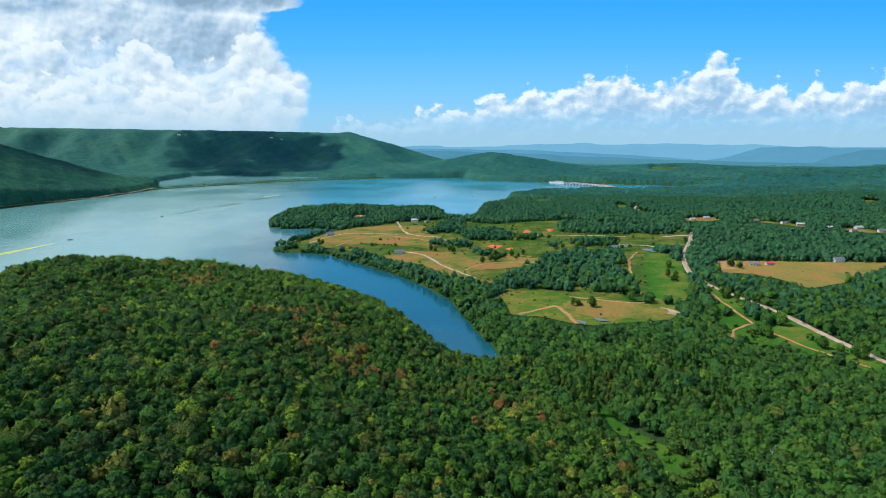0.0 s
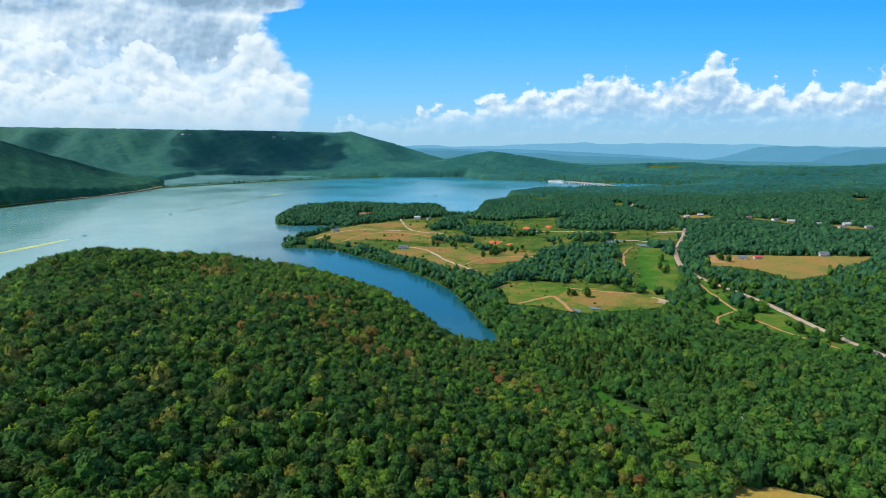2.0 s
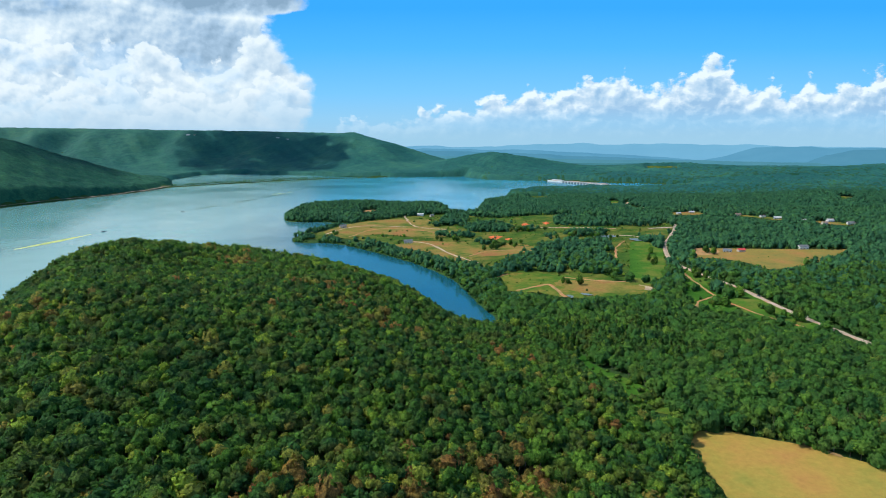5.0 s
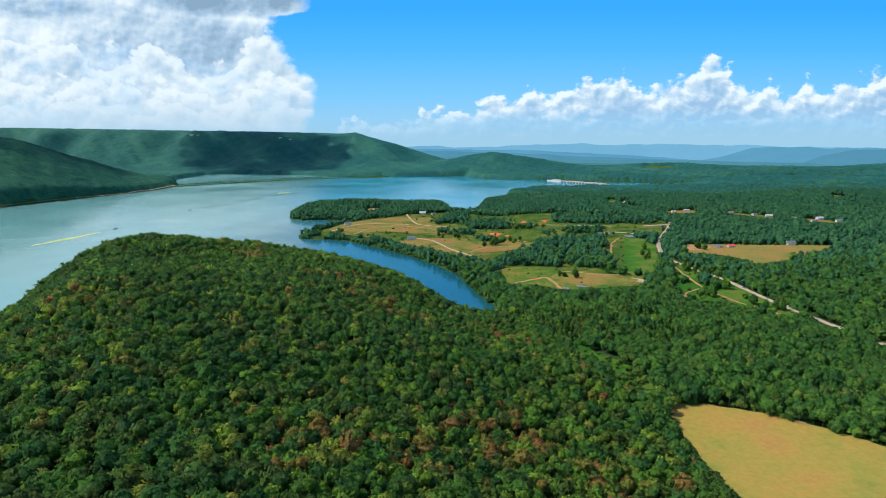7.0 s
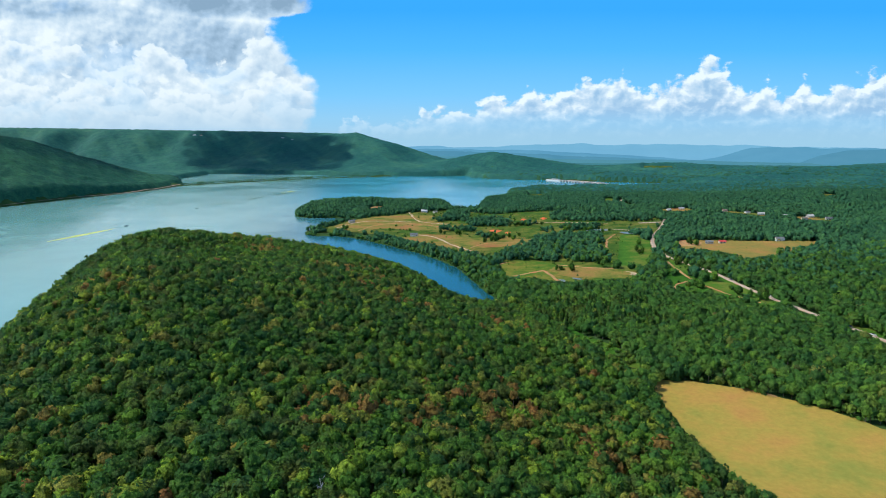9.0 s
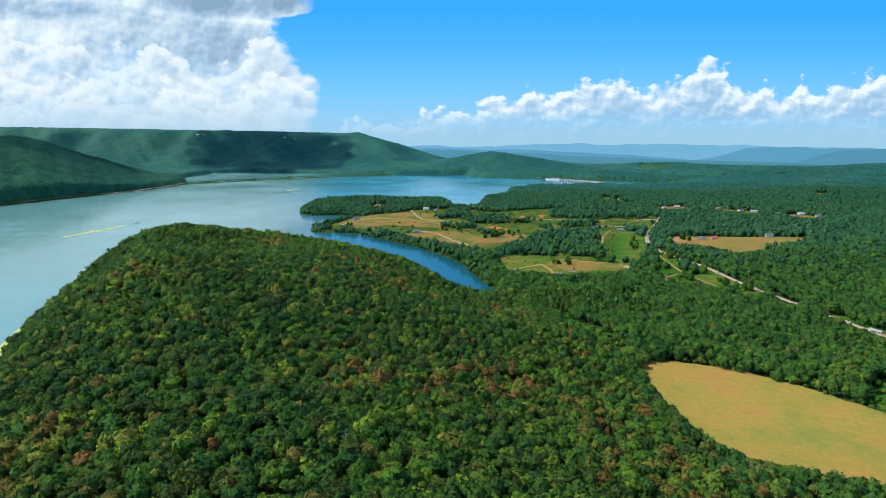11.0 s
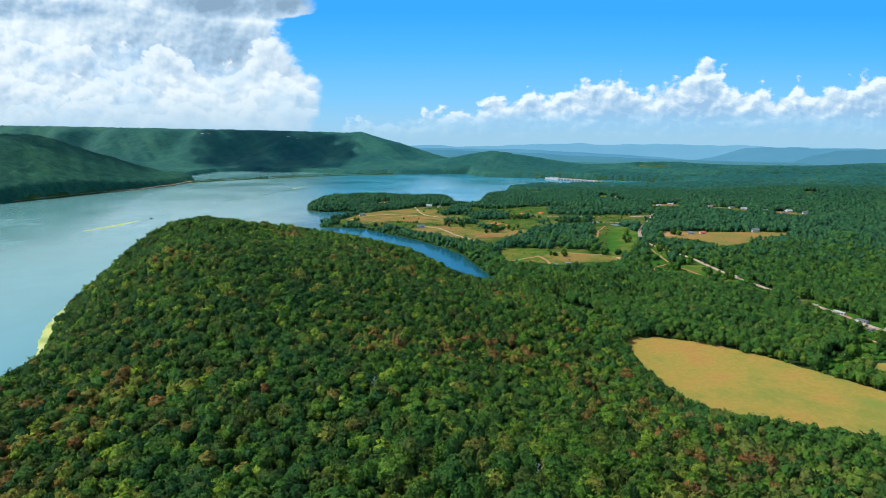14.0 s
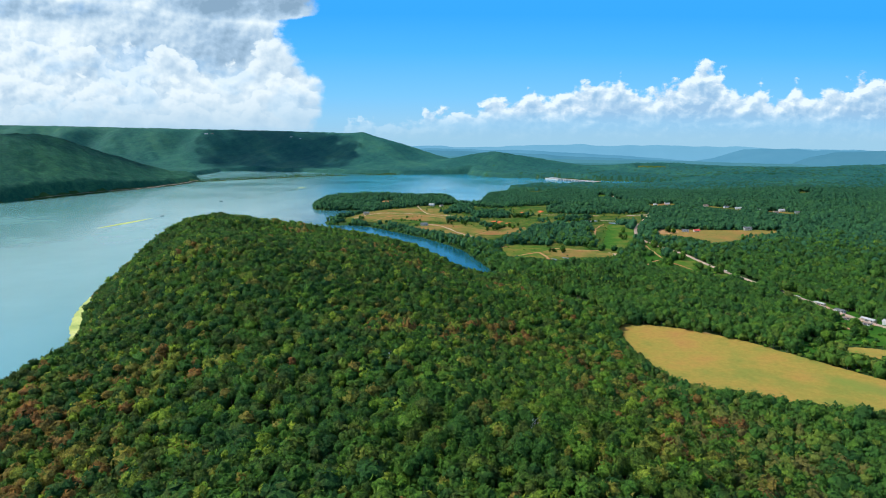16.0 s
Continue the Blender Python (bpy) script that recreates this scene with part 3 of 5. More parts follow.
def leafy(seed, fine, sprays, size, cone=False, lift=0.12):
    """A crown of rounded leaf clumps, its outline broken by loose sprays; radius about 1, open beneath."""
    r = np.random.default_rng(seed)
    v, q = geodesic(fine)
    clumps = r.normal(size=(8, 3))
    clumps[:, 2] = np.abs(clumps[:, 2]) * 0.9 - 0.15
    clumps /= np.linalg.norm(clumps, axis=1)[:, None]
    reach = r.uniform(0.22, 0.50, 8)

    def radius(d):
        c = np.clip((d @ clumps.T - 0.70) / 0.30, 0, 1)
        return 0.58 + (np.sqrt(c) * reach).max(1)
    cv = v * (radius(v) + 0.09 * r.uniform(-1, 1, len(v)))[:, None] * (1, 1, r.uniform(0.85, 1.08))
    if cone:
        w = np.clip(1.15 - cv[:, 2], 0.05, 2) * 0.5
        cv = cv * np.stack([w, w, 1.15 + 0 * w], 1)
    cv, cf = prune(cv, q, cv[q].mean(1)[:, 2] > -0.55)
    fn = np.cross(cv[cf[:, 1]] - cv[cf[:, 0]], cv[cf[:, 2]] - cv[cf[:, 0]])
    vn = np.zeros_like(cv)
    for k in range(3):
        np.add.at(vn, cf[:, k], fn)
    vn /= np.linalg.norm(vn, axis=1)[:, None] + 1e-9
    d = r.normal(size=(sprays, 3))
    d[:, 2] = np.abs(d[:, 2]) * 1.15 - 0.5
    d /= np.linalg.norm(d, axis=1)[:, None]
    o = d * (radius(d) * r.uniform(0.90, 1.16, sprays))[:, None]
    if cone:
        w = np.clip(1.15 - o[:, 2], 0.05, 2) * 0.5
        o = o * np.stack([w, w, 1.15 + 0 * w], 1)
    nrm = d + r.normal(0, 0.6, (sprays, 3)) + (0, 0, 0.2)
    nrm /= np.linalg.norm(nrm, axis=1)[:, None]
    t1 = np.cross(nrm, r.normal(size=(sprays, 3)))
    t1 /= np.linalg.norm(t1, axis=1)[:, None] + 1e-9
    t2 = np.cross(nrm, t1)
    s = size * r.uniform(0.6, 1.4, (sprays, 1))
    tri = np.stack([o + t1 * s, o + t2 * s * 0.9 - t1 * s * 0.55, o - t2 * s * 0.9 - t1 * s * 0.55], 1).reshape(-1, 3)
    out = np.repeat(0.65 * d + 0.5 * nrm, 3, 0)
    puff = np.vstack([0.8 * vn + 0.2 * cv, out]) + (0, 0, lift)
    puff /= np.linalg.norm(puff, axis=1)[:, None]
    return np.vstack([cv, tri]), np.vstack([cf, np.arange(3 * sprays).reshape(-1, 3) + len(cv)]), puff


CLUSTERS = [leafy(s, 1, 84, 0.22, False, 0.3) for s in range(12)]
SINGLES = [leafy(s + 50, 1, 54, 0.26, False, 0.7) for s in range(10)]
VALES = [leafy(s + 210, 1, 70, 0.2, False, 0.5) for s in range(10)]
SMALLS = [leafy(s + 90, 1, 34, 0.29, False, 0.85) for s in range(10)]
TINIES = [leafy(s + 130, 1, 13, 0.33, False, 0.6) for s in range(8)]
DOMES = [dome(s, 5) for s in range(6)]
CONES = [leafy(s + 170, 1, 60, 0.19, True) for s in range(6)]


def stuff(name, pos, size, tall, kinds, tint, label, material, flat=True):
    """Many crowns in one mesh. pos: crown centres; size: radius; tall: stretch upwards."""
    V, F, T, N, m = [], [], [], [], 0
    which = rng.integers(0, len(kinds), len(pos))
    turn = rng.uniform(0, 2 * math.pi, len(pos))
    for k, (tv, tf, tn) in enumerate(kinds):
        i = np.nonzero(which == k)[0]
        if not len(i):
            continue
        c, s = np.cos(turn[i])[:, None], np.sin(turn[i])[:, None]
        x = (tv[None, :, 0] * c - tv[None, :, 1] * s) * size[i, None] + pos[i, 0, None]
        y = (tv[None, :, 0] * s + tv[None, :, 1] * c) * size[i, None] + pos[i, 1, None]
        z = tv[None, :, 2] * (size * tall)[i, None] + pos[i, 2, None]
        V.append(np.stack([x, y, z], -1).reshape(-1, 3))
        F.append((tf[None] + (np.arange(len(i)) * len(tv))[:, None, None] + m).reshape(-1, 3))
        T.append(np.repeat(tint[i], len(tv)))
        N.append(np.stack([tn[None, :, 0] * c - tn[None, :, 1] * s, tn[None, :, 0] * s + tn[None, :, 1] * c, tn[None, :, 2] + 0 * c], -1).reshape(-1, 3))
        m += len(i) * len(tv)
    me = mesh_of(name, np.vstack(V), np.vstack(F), material, not flat, np.concatenate(T), np.vstack(N))
    return tagged(new(name, me), label, "trees", kind="stuff")


RIVER = [(230, 2035), (330, 2050), (440, 2040), (600, 2070), (760, 2190), (715, 2250), (560, 2312), (440, 2358), (330, 2412), (190, 2440), (150, 2100)]
SETTLED = [(288, 1348), (318, 1348), (338, 1262), (326, 1240), (298, 1240)]
OPEN = list(FIELDS.values()) + PONDS + [[(-314, 1185), (-276, 1195), (-274, 1242), (-308, 1240)]] + [RIVER, SETTLED] + [[(x - w / 2, y - d / 2), (x + w / 2, y - d / 2), (x + w / 2, y + d / 2), (x - w / 2, y + d / 2)] for x, y, w, d, h in CLAYS]
GROVES = [[(-15, 672), (20, 740), (50, 790), (70, 838), (120, 858), (170, 850), (172, 740), (150, 618), (110, 632), (60, 655), (10, 665)],
          [(-125, 1065), (-75, 1060), (-62, 1170), (-85, 1235), (-118, 1205)], [(-60, 990), (15, 990), (28, 1055), (-20, 1105), (-68, 1050)],
          [(-110, 925), (-45, 930), (-45, 950), (-110, 945)], [(112, 1050), (150, 1035), (230, 1012), (300, 1015), (312, 1085), (200, 1120), (112, 1115)],
          [(-365, 895), (-325, 895), (-330, 925), (-372, 925)], [(-315, 897), (-285, 893), (-290, 915), (-315, 912)],
          [(110, 905), (180, 900), (190, 950), (120, 945)], [(225, 880), (262, 860), (250, 800), (238, 790)], [(-330, 1095), (-240, 1155), (-290, 1170), (-350, 1125)],
          [(45, 980), (75, 985), (70, 1005), (45, 1000)], [(130, 1125), (185, 1140), (180, 1165), (125, 1150)], [(-140, 1085), (-120, 1090), (-118, 1060), (-140, 1060)],
          [(60, 905), (100, 900), (100, 915), (65, 920)], [(-35, 850), (0, 870), (-5, 885), (-40, 868)], [(225, 560), (245, 565), (250, 520), (235, 515)], [(384, 668), (410, 688), (450, 698), (505, 712), (480, 680), (400, 645)]]
LOW = [FIELDS[k] for k in ("low", "east", "hay", "green", "verge", "town", "hay2", "homes", "homes2", "cottage", "far_glade", "cape")]

ROADBEND = [(290, 425), (276, 404), (290, 388), (306, 388), (304, 405)]
ROADSIDE = [(303, 356), (318, 300), (338, 225), (350, 230), (330, 305), (314, 360)]
SPIT = [(-400, 880), (-120, 740), (-60, 690), (-40, 720), (-110, 800), (-200, 870), (-300, 960), (-400, 960)]

# trees cleared from each far-road house towards the camera, so the houses show
for gx, gy in ((577, 1070), (600, 1040), (528, 1130), (546, 1106), (492, 1160), (625, 1070), (645, 1036), (381, 1186), (413, 1202)):
    OPEN.append([(gx - 8, gy + 8), (gx + 9, gy + 8), (gx - 7, gy - 38), (gx - 26, gy - 38)])


def sow(x0, x1, y0, y1, gap):
    """Jittered places on dry land in view of the flight, away from fields and roads."""
    X, Y = [a.ravel() for a in np.meshgrid(np.arange(x0, x1, gap), np.arange(y0, y1, gap * 0.87))]
    X = X + (np.round((Y - y0) / (gap * 0.87)) % 2) * gap / 2
    X, Y = X + rng.uniform(-0.44, 0.44, len(X)) * gap, Y + rng.uniform(-0.44, 0.44, len(X)) * gap
    ok = (X > -0.95 * (Y + 300) - 30) & (X < 0.66 * (Y + 300) + 30)
    X, Y = X[ok], Y[ok]
    ok = height(X, Y) > 0.55
    grove = dist_to(X, Y, np.array(COVE_EAST[2:10], float)) < np.where(X < -150, 5 + 9 * wave(X, Y, 26, 1), np.where(X < -50, 11 + 8 * wave(X, Y, 28, 1), 20 + 8 * wave(X, Y, 30, 1)))
    for g in GROVES:
        grove |= inside(X, Y, g) & (wave(X, Y, 17, 3.0) < 0.30) & (rng.uniform(size=len(X)) < 0.9)
    for f in OPEN:
        ok &= ~inside(X, Y, f) | grove
    for pts, w in ROADS.values():
        ok &= dist_to(X, Y, curve_through(pts, 25.0)) > w / 2 + 2.6
    # wood edges before fields start low and rise, fitted to the camera's view
    cap = np.full(len(X), 99.0)
    for s in (0.08, 0.065, 0.05, 0.038, 0.027, 0.016, 0.008):
        for f in LOW + [FIELDS["glade"], ROADSIDE, ROADBEND]:
            cap[inside(X + s * X, Y + s * (Y + 160), f)] = 172 * s / (1 + s)
    cap = np.where(grove, 99.0, cap)
    ok &= (cap > 2.5) | (rng.uniform(size=len(X)) < 0.04)
    cap = np.maximum(cap, 3.2) * rng.uniform(0.75, 1.1, len(X))
    spit = inside(X, Y, SPIT)
    cap = np.where(spit & (cap > 10), 10.0 * rng.uniform(0.6, 1.2, len(X)), cap)
    ok &= ~spit | (wave(X, Y, 15, 5.0) < np.where(X < -200, 0.0, 0.3))
    ok &= (dist_to(X + 0.03 * X, Y + 0.03 * (Y + 160), curve_through(ROADS["main"][0], 25.0)) > 6) | (rng.uniform(size=len(X)) < 0.5) | ((Y > 325) & (Y < 400))
    ok &= ~inside(X, Y, PASTURE) | grove
    return X[ok], Y[ok], cap[ok]


# where leaves have turned: (x, y, reach)
RUSTY = [(-150, 425, 18), (-98, 362, 18), (-122, 366, 15), (7, 333, 12), (-293, 525, 20), (-300, 240, 20), (1, 158, 15), (18, 143, 15), (55, 118, 17), (-36, 120, 12), (-78, 103, 13), (78, 50, 19), (104, 34, 22), (124, 18, 22), (138, -9, 22),
         (-214, 23, 18), (-291, 13, 20), (-242, -27, 22), (-190, -72, 24), (117, -66, 24), (94, -39, 20)]


def tints(x, y, autumn=True):
    t = 0.27 + 0.125 * rng.normal(size=len(x)) + 0.07 * wave(x, y, 45, 0.5)
    t = t - 0.09 * (x < 20) * (y < 520) - 0.05 * smooth(-x, 40, 140) * (y < 420) + 0.03 * smooth(x, 40, 110) * (1 - smooth(y, 440, 520))
    t = t + 0.14 * smooth(x, 215, 250) * (1 - smooth(y, 235, 290))
    u = rng.uniform(size=len(x))
    t = np.where(u < 0.055, rng.uniform(0.5, 0.70, len(x)), t)
    if autumn:
        t = np.where(rng.uniform(size=len(x)) < 0.06 * (1 - smooth(y, 150, 400)), rng.uniform(0.66, 0.84, len(x)), t)
        m = sum(np.exp(-((x - a) ** 2 + (y - b) ** 2) / (2 * r * r)) for a, b, r in RUSTY)
        u = rng.uniform(size=len(x))
        t = np.where(u < 0.012 + 0.52 * np.clip(m, 0, 1), rng.uniform(0.68, 1.0, len(x)), t)
    return np.clip(t, 0.02, 1)


# the hill and the near valley
hx, hy, hcap = sow(-560, 420, -112, 690, 5.3)
dry = (hy < 430) | ((hx < -10) & (hx < 500 - hy))
hx, hy, hcap = hx[dry], hy[dry], hcap[dry]
hz = height(hx, hy)
hrad = np.clip(2.75 * np.exp(0.30 * rng.normal(size=len(hx))), 1.6, 5.6)
htall = np.clip(rng.normal(9.0, 1.7, len(hx)) + 1.0 * hrad + 1.2 * wave(hx, hy, 30, 2), 7, 17)
htall = np.minimum(htall, hcap)
hrad = np.minimum(hrad, 0.36 * htall)
hround = rng.uniform(0.95, 1.35, len(hx))
htint = tints(hx, hy)
single = (np.abs(hx + 0.1 * hy) < 48) & (hy > -84) & (hy < -8)
pine = inside(hx, hy, [(55, 340), (150, 330), (165, 440), (20, 470), (20, 400)]) & (rng.uniform(size=len(hx)) < 0.45)
near = (hy < 262) & ~single & ~pine
mid = (hy >= 262) & (hy < 380) & ~pine
rest = ~near & ~single & ~pine & ~mid
dale = rng.uniform(size=len(hx)) < smooth(hx + 0.12 * (hy - 250), 30, 120)
hwide = np.where(dale, 1.30, 1.25)
hround = hround * np.where(dale, 1.2, 1.1)
for sel, kinds, leaf in ((near & ~dale, CLUSTERS, LEAF), (near & dale, VALES, LEAF_VALLEY), (mid & ~dale, SINGLES, LEAF), (mid & dale, VALES, LEAF_VALLEY), (rest & ~dale, SMALLS, LEAF), (rest & dale, SMALLS, LEAF_VALLEY)):
    p3 = np.stack([hx, hy, hz + np.maximum(htall - 1.12 * hrad * hwide * hround, 0.3 * htall)], 1)[sel]
    stuff("woodland", p3, (hrad * hwide)[sel], hround[sel], kinds, htint[sel], "dense green deciduous woodland with a few rusty crowns", leaf)
p3 = np.stack([hx, hy, hz + 6.5], 1)[pine]
stuff("pine_stand", p3, rng.uniform(4.2, 5.4, pine.sum()), rng.uniform(1.2, 1.6, pine.sum()), CONES, np.clip(htint[pine] * 0.6, 0, 0.4), "dark green young pines in a valley stand", LEAF)

# woods round the fields, then the far woods
mx, my, mcap = [np.concatenate(q) for q in zip(sow(-560, 760, 430, 1250, 6.0), sow(-560, -100, 1250, 1450, 6.4), sow(760, 1260, 760, 1250, 6.8))]
ok = ~((mx < -10) & (my < 690) & (mx < 500 - my)) & (rng.uniform(size=len(mx)) < 0.97)
mx, my, mcap = mx[ok], my[ok], mcap[ok]
mz = height(mx, my)
mrad = np.clip(3.2 * np.exp(0.30 * rng.normal(size=len(mx))), 1.7, 6.2)
mtall = np.minimum(rng.normal(11, 2.4, len(mx)).clip(6, 17), mcap)
mrad = np.minimum(mrad, 0.4 * mtall)
mround = rng.uniform(1.1, 1.55, len(mx))
mtint = tints(mx, my, False) * 0.95
# blue-tinted leaves take over with y, as painted haze
pines = rng.uniform(size=len(mx)) < smooth(my, 430, 820)
for sel, kinds, leaf in (((my < 640) & ~pines, SMALLS, LEAF_VALLEY), ((my >= 640) & ~pines, TINIES, LEAF_VALLEY), (pines, TINIES, LEAF_MID)):
    stuff("lakeside_woods", np.stack([mx, my, mz + np.maximum(mtall - 1.1 * 1.34 * mrad * mround, 0.3 * mtall)], 1)[sel], mrad[sel] * 1.34, mround[sel], kinds, mtint[sel], "dark green woods round the lakeside fields", leaf)
fx, fy, fcap = sow(-100, 1180, 1250, 1640, 8.2)
frad = np.minimum(rng.uniform(4.0, 6.6, len(fx)), 0.5 * fcap)
# far tints lowered and leaves blue, haze put into the colour
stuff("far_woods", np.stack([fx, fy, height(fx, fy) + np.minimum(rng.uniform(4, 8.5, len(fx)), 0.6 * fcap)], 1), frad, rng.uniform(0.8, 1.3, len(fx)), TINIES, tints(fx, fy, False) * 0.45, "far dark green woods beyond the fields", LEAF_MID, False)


WEST_ROAD = [(-1338, 1230), (-1287, 1490), (-1230, 1755), (-1236, 2000)]


def canopy(xs, ys, rough, tall, leaf, label, bluer=None, pale=0.16):
    """Far woods as one rough sheet over the land, crown by crown too small to tell apart."""
    gap = xs[1] - xs[0]
    X, Y = [q.ravel() for q in np.meshgrid(xs, ys)]
    X, Y = X + rng.uniform(-0.35, 0.35, len(X)) * gap, Y + rng.uniform(-0.35, 0.35, len(X)) * gap
    g = height(X, Y)
    wood = g > 1.5
    for q in [FIELDS[k] for k in ("cape", "far_b", "far_c", "far_d", "far_e", "far_f", "far_g", "far_glade")] + [RIVER, SETTLED]:
        wood &= ~inside(X, Y, q)
    wood &= (dist_to(X, Y, np.array(CAUSEWAY, float)) > 45) & (dist_to(X, Y, np.array(WEST_ROAD, float)) > 8)
    Z = g + np.where(wood, tall + rough * rng.uniform(-1, 1, len(X)) + 0.7 * rough * wave(X, Y, 26, 0.4) + 0.6 * rough * wave(X, Y, 75, 1.7), -0.8)
    i = np.arange(len(X)).reshape(len(ys), len(xs))
    Z[i[0]] = g[i[0]] - 2
    f = np.stack([i[:-1, :-1], i[:-1, 1:], i[1:, 1:], i[1:, :-1]], -1).reshape(-1, 4)
    f = f[(wood[f].sum(1) >= 1) & (X[f[:, 0]] > -1.05 * (Y[f[:, 0]] + 300) - 60) & (X[f[:, 0]] < 0.85 * (Y[f[:, 0]] + 300) + 60)]
    # a low pale darkens the leaves in place of shade between crowns
    tint = np.clip(pale + 0.08 * rng.normal(size=len(X)) + 0.26 * wave(X, Y, 150, 0.6) + 0.16 * wave(X, Y, 38, 2.6), 0, 1)
    # with y, more faces take the bluer leaves that carry painted haze
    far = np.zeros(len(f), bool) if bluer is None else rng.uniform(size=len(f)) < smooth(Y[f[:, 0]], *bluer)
    n = np.cross(np.stack([X, Y, Z], 1)[f[:, 2]] - np.stack([X, Y, Z], 1)[f[:, 0]], np.stack([X, Y, Z], 1)[f[:, 3]] - np.stack([X, Y, Z], 1)[f[:, 1]])
    vn = np.zeros((len(X), 3))
    for k in range(4):
        np.add.at(vn, f[:, k], n)
    vn /= np.linalg.norm(vn, axis=1)[:, None] + 1e-9
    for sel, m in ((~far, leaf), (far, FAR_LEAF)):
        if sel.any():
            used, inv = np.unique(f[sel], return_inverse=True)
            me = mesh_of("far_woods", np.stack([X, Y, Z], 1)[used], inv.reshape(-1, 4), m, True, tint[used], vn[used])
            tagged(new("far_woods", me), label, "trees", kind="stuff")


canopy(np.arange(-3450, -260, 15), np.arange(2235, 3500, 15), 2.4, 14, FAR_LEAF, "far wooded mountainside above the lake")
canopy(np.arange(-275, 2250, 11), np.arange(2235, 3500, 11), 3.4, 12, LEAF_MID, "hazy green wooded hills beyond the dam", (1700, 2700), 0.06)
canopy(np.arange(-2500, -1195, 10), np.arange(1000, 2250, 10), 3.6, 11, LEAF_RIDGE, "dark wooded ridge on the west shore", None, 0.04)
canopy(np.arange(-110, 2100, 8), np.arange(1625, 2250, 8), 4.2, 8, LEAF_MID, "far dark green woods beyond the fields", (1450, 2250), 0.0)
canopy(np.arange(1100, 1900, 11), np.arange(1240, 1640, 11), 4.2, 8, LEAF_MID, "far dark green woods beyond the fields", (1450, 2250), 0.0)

# the woods go on behind the flight
bx, by = [q.ravel() + rng.uniform(-3.6, 3.6, q.size) for q in np.meshgrid(np.arange(-360, 360, 7.6), np.arange(-420, 100, 7.2))]
ok = (by < -110) | (bx < -0.95 * (by + 300) - 32) | (bx > 0.66 * (by + 300) + 32)
ok &= (height(bx, by) > 0.6) & ~inside(bx, by, FIELDS["hay"])
bx, by = bx[ok], by[ok]
bt = tints(bx, by)
under = (np.abs(bx) < 120) & (by < -105) & (by > -180)
for sel, kinds in ((under, SMALLS), (~under, DOMES)):
    k = int(sel.sum())
    stuff("woodland", np.stack([bx, by, height(bx, by) + rng.uniform(5.5, 8, len(bx))], 1)[sel], np.clip(4.4 * np.exp(0.26 * rng.normal(size=k)), 2.6, 7), rng.uniform(1.0, 1.4, k), kinds, bt[sel], "dense green deciduous woodland with a few rusty crowns", LEAF)

# trunks beneath the joined crowns
low = ~single & (hy < 330)
tx, ty, tz, tt = hx[low], hy[low], hz[low], htall[low]
a = np.arange(3) * 2 * math.pi / 3
ring = np.stack([np.cos(a), np.sin(a)], 1)
base = np.stack([tx, ty], 1)
lo = np.concatenate([base[:, None] + ring[None] * 0.28, np.broadcast_to((tz - 0.4)[:, None, None], (len(tx), 3, 1))], 2)
hi = np.concatenate([base[:, None] + ring[None] * 0.14, np.broadcast_to((tz + tt * 0.72)[:, None, None], (len(tx), 3, 1))], 2)
tv = np.concatenate([lo, hi], 1).reshape(-1, 3)
tf = np.array([(i, (i + 1) % 3, 3 + (i + 1) % 3, 3 + i) for i in range(3)])
tf = (tf[None] + (np.arange(len(tx)) * 6)[:, None, None]).reshape(-1, 4)
tagged(new("trunks", mesh_of("trunks", tv, tf, BARK)), "slender grey-brown trunks beneath the woodland canopy", "tree trunks", kind="stuff")


def part(name, me, parent, label=""):
    ob = new(name, me)
    ob.parent = parent
    if label:
        ob["label"] = label
    return ob


def tree_meshes(seed, tint):
    """A trunk with limbs, and a leafy crown, for a tree one crown-radius wide."""
    r = np.random.default_rng(seed)
    bm = bmesh.new()

    def limb(a, b, ra, rb):
        d = Vector(b) - Vector(a)
        q = bmesh.ops.create_cone(bm, cap_ends=True, segments=6, radius1=ra, radius2=rb, depth=d.length)
        m = Matrix.Translation((Vector(a) + Vector(b)) / 2) @ d.to_track_quat("Z", "Y").to_matrix().to_4x4()
        bmesh.ops.transform(bm, matrix=m, verts=q["verts"])
    limb((0, 0, -0.4), (0.1, 0, 6), 0.32, 0.2)
    limb((0.1, 0, 6), (0, 0.2, 10.2), 0.2, 0.06)
    for k in range(5):
        g = k * 1.3 + r.uniform(0, 0.5)
        limb((0.08, 0, 4.6 + 0.7 * k), (2.1 * math.cos(g), 2.1 * math.sin(g), 7.2 + 0.5 * k), 0.13, 0.04)
    trunk = bpy.data.meshes.new("trunk")
    bm.to_mesh(trunk)
    bm.free()
    trunk.materials.append(BARK)
    v, f, puff = leafy(seed + 300, 1, 280, 0.14, False, 0.3)
    V = v * (3.9, 3.9, 5.0) + (0, 0, 7.2)
    crown = mesh_of("crown", V, f, LEAF, False, np.clip(tint + 0.05 * r.normal(size=len(V)), 0, 1), puff)
    return trunk, crown


KIT_TINTS = [0.12, 0.18, 0.22, 0.27, 0.3, 0.34, 0.38, 0.45, 0.52, 0.62, 0.72, 0.8, 0.88, 0.96]
KIT = [tree_meshes(i + 11, t) for i, t in enumerate(KIT_TINTS)]
KIT_WORDS = ["dark green", "dark green", "deep green", "mid green", "mid green", "mid green", "fresh green", "fresh green", "light green", "yellow-green", "pale yellow-green", "yellowish tan", "brownish tan", "rusty red-brown"]


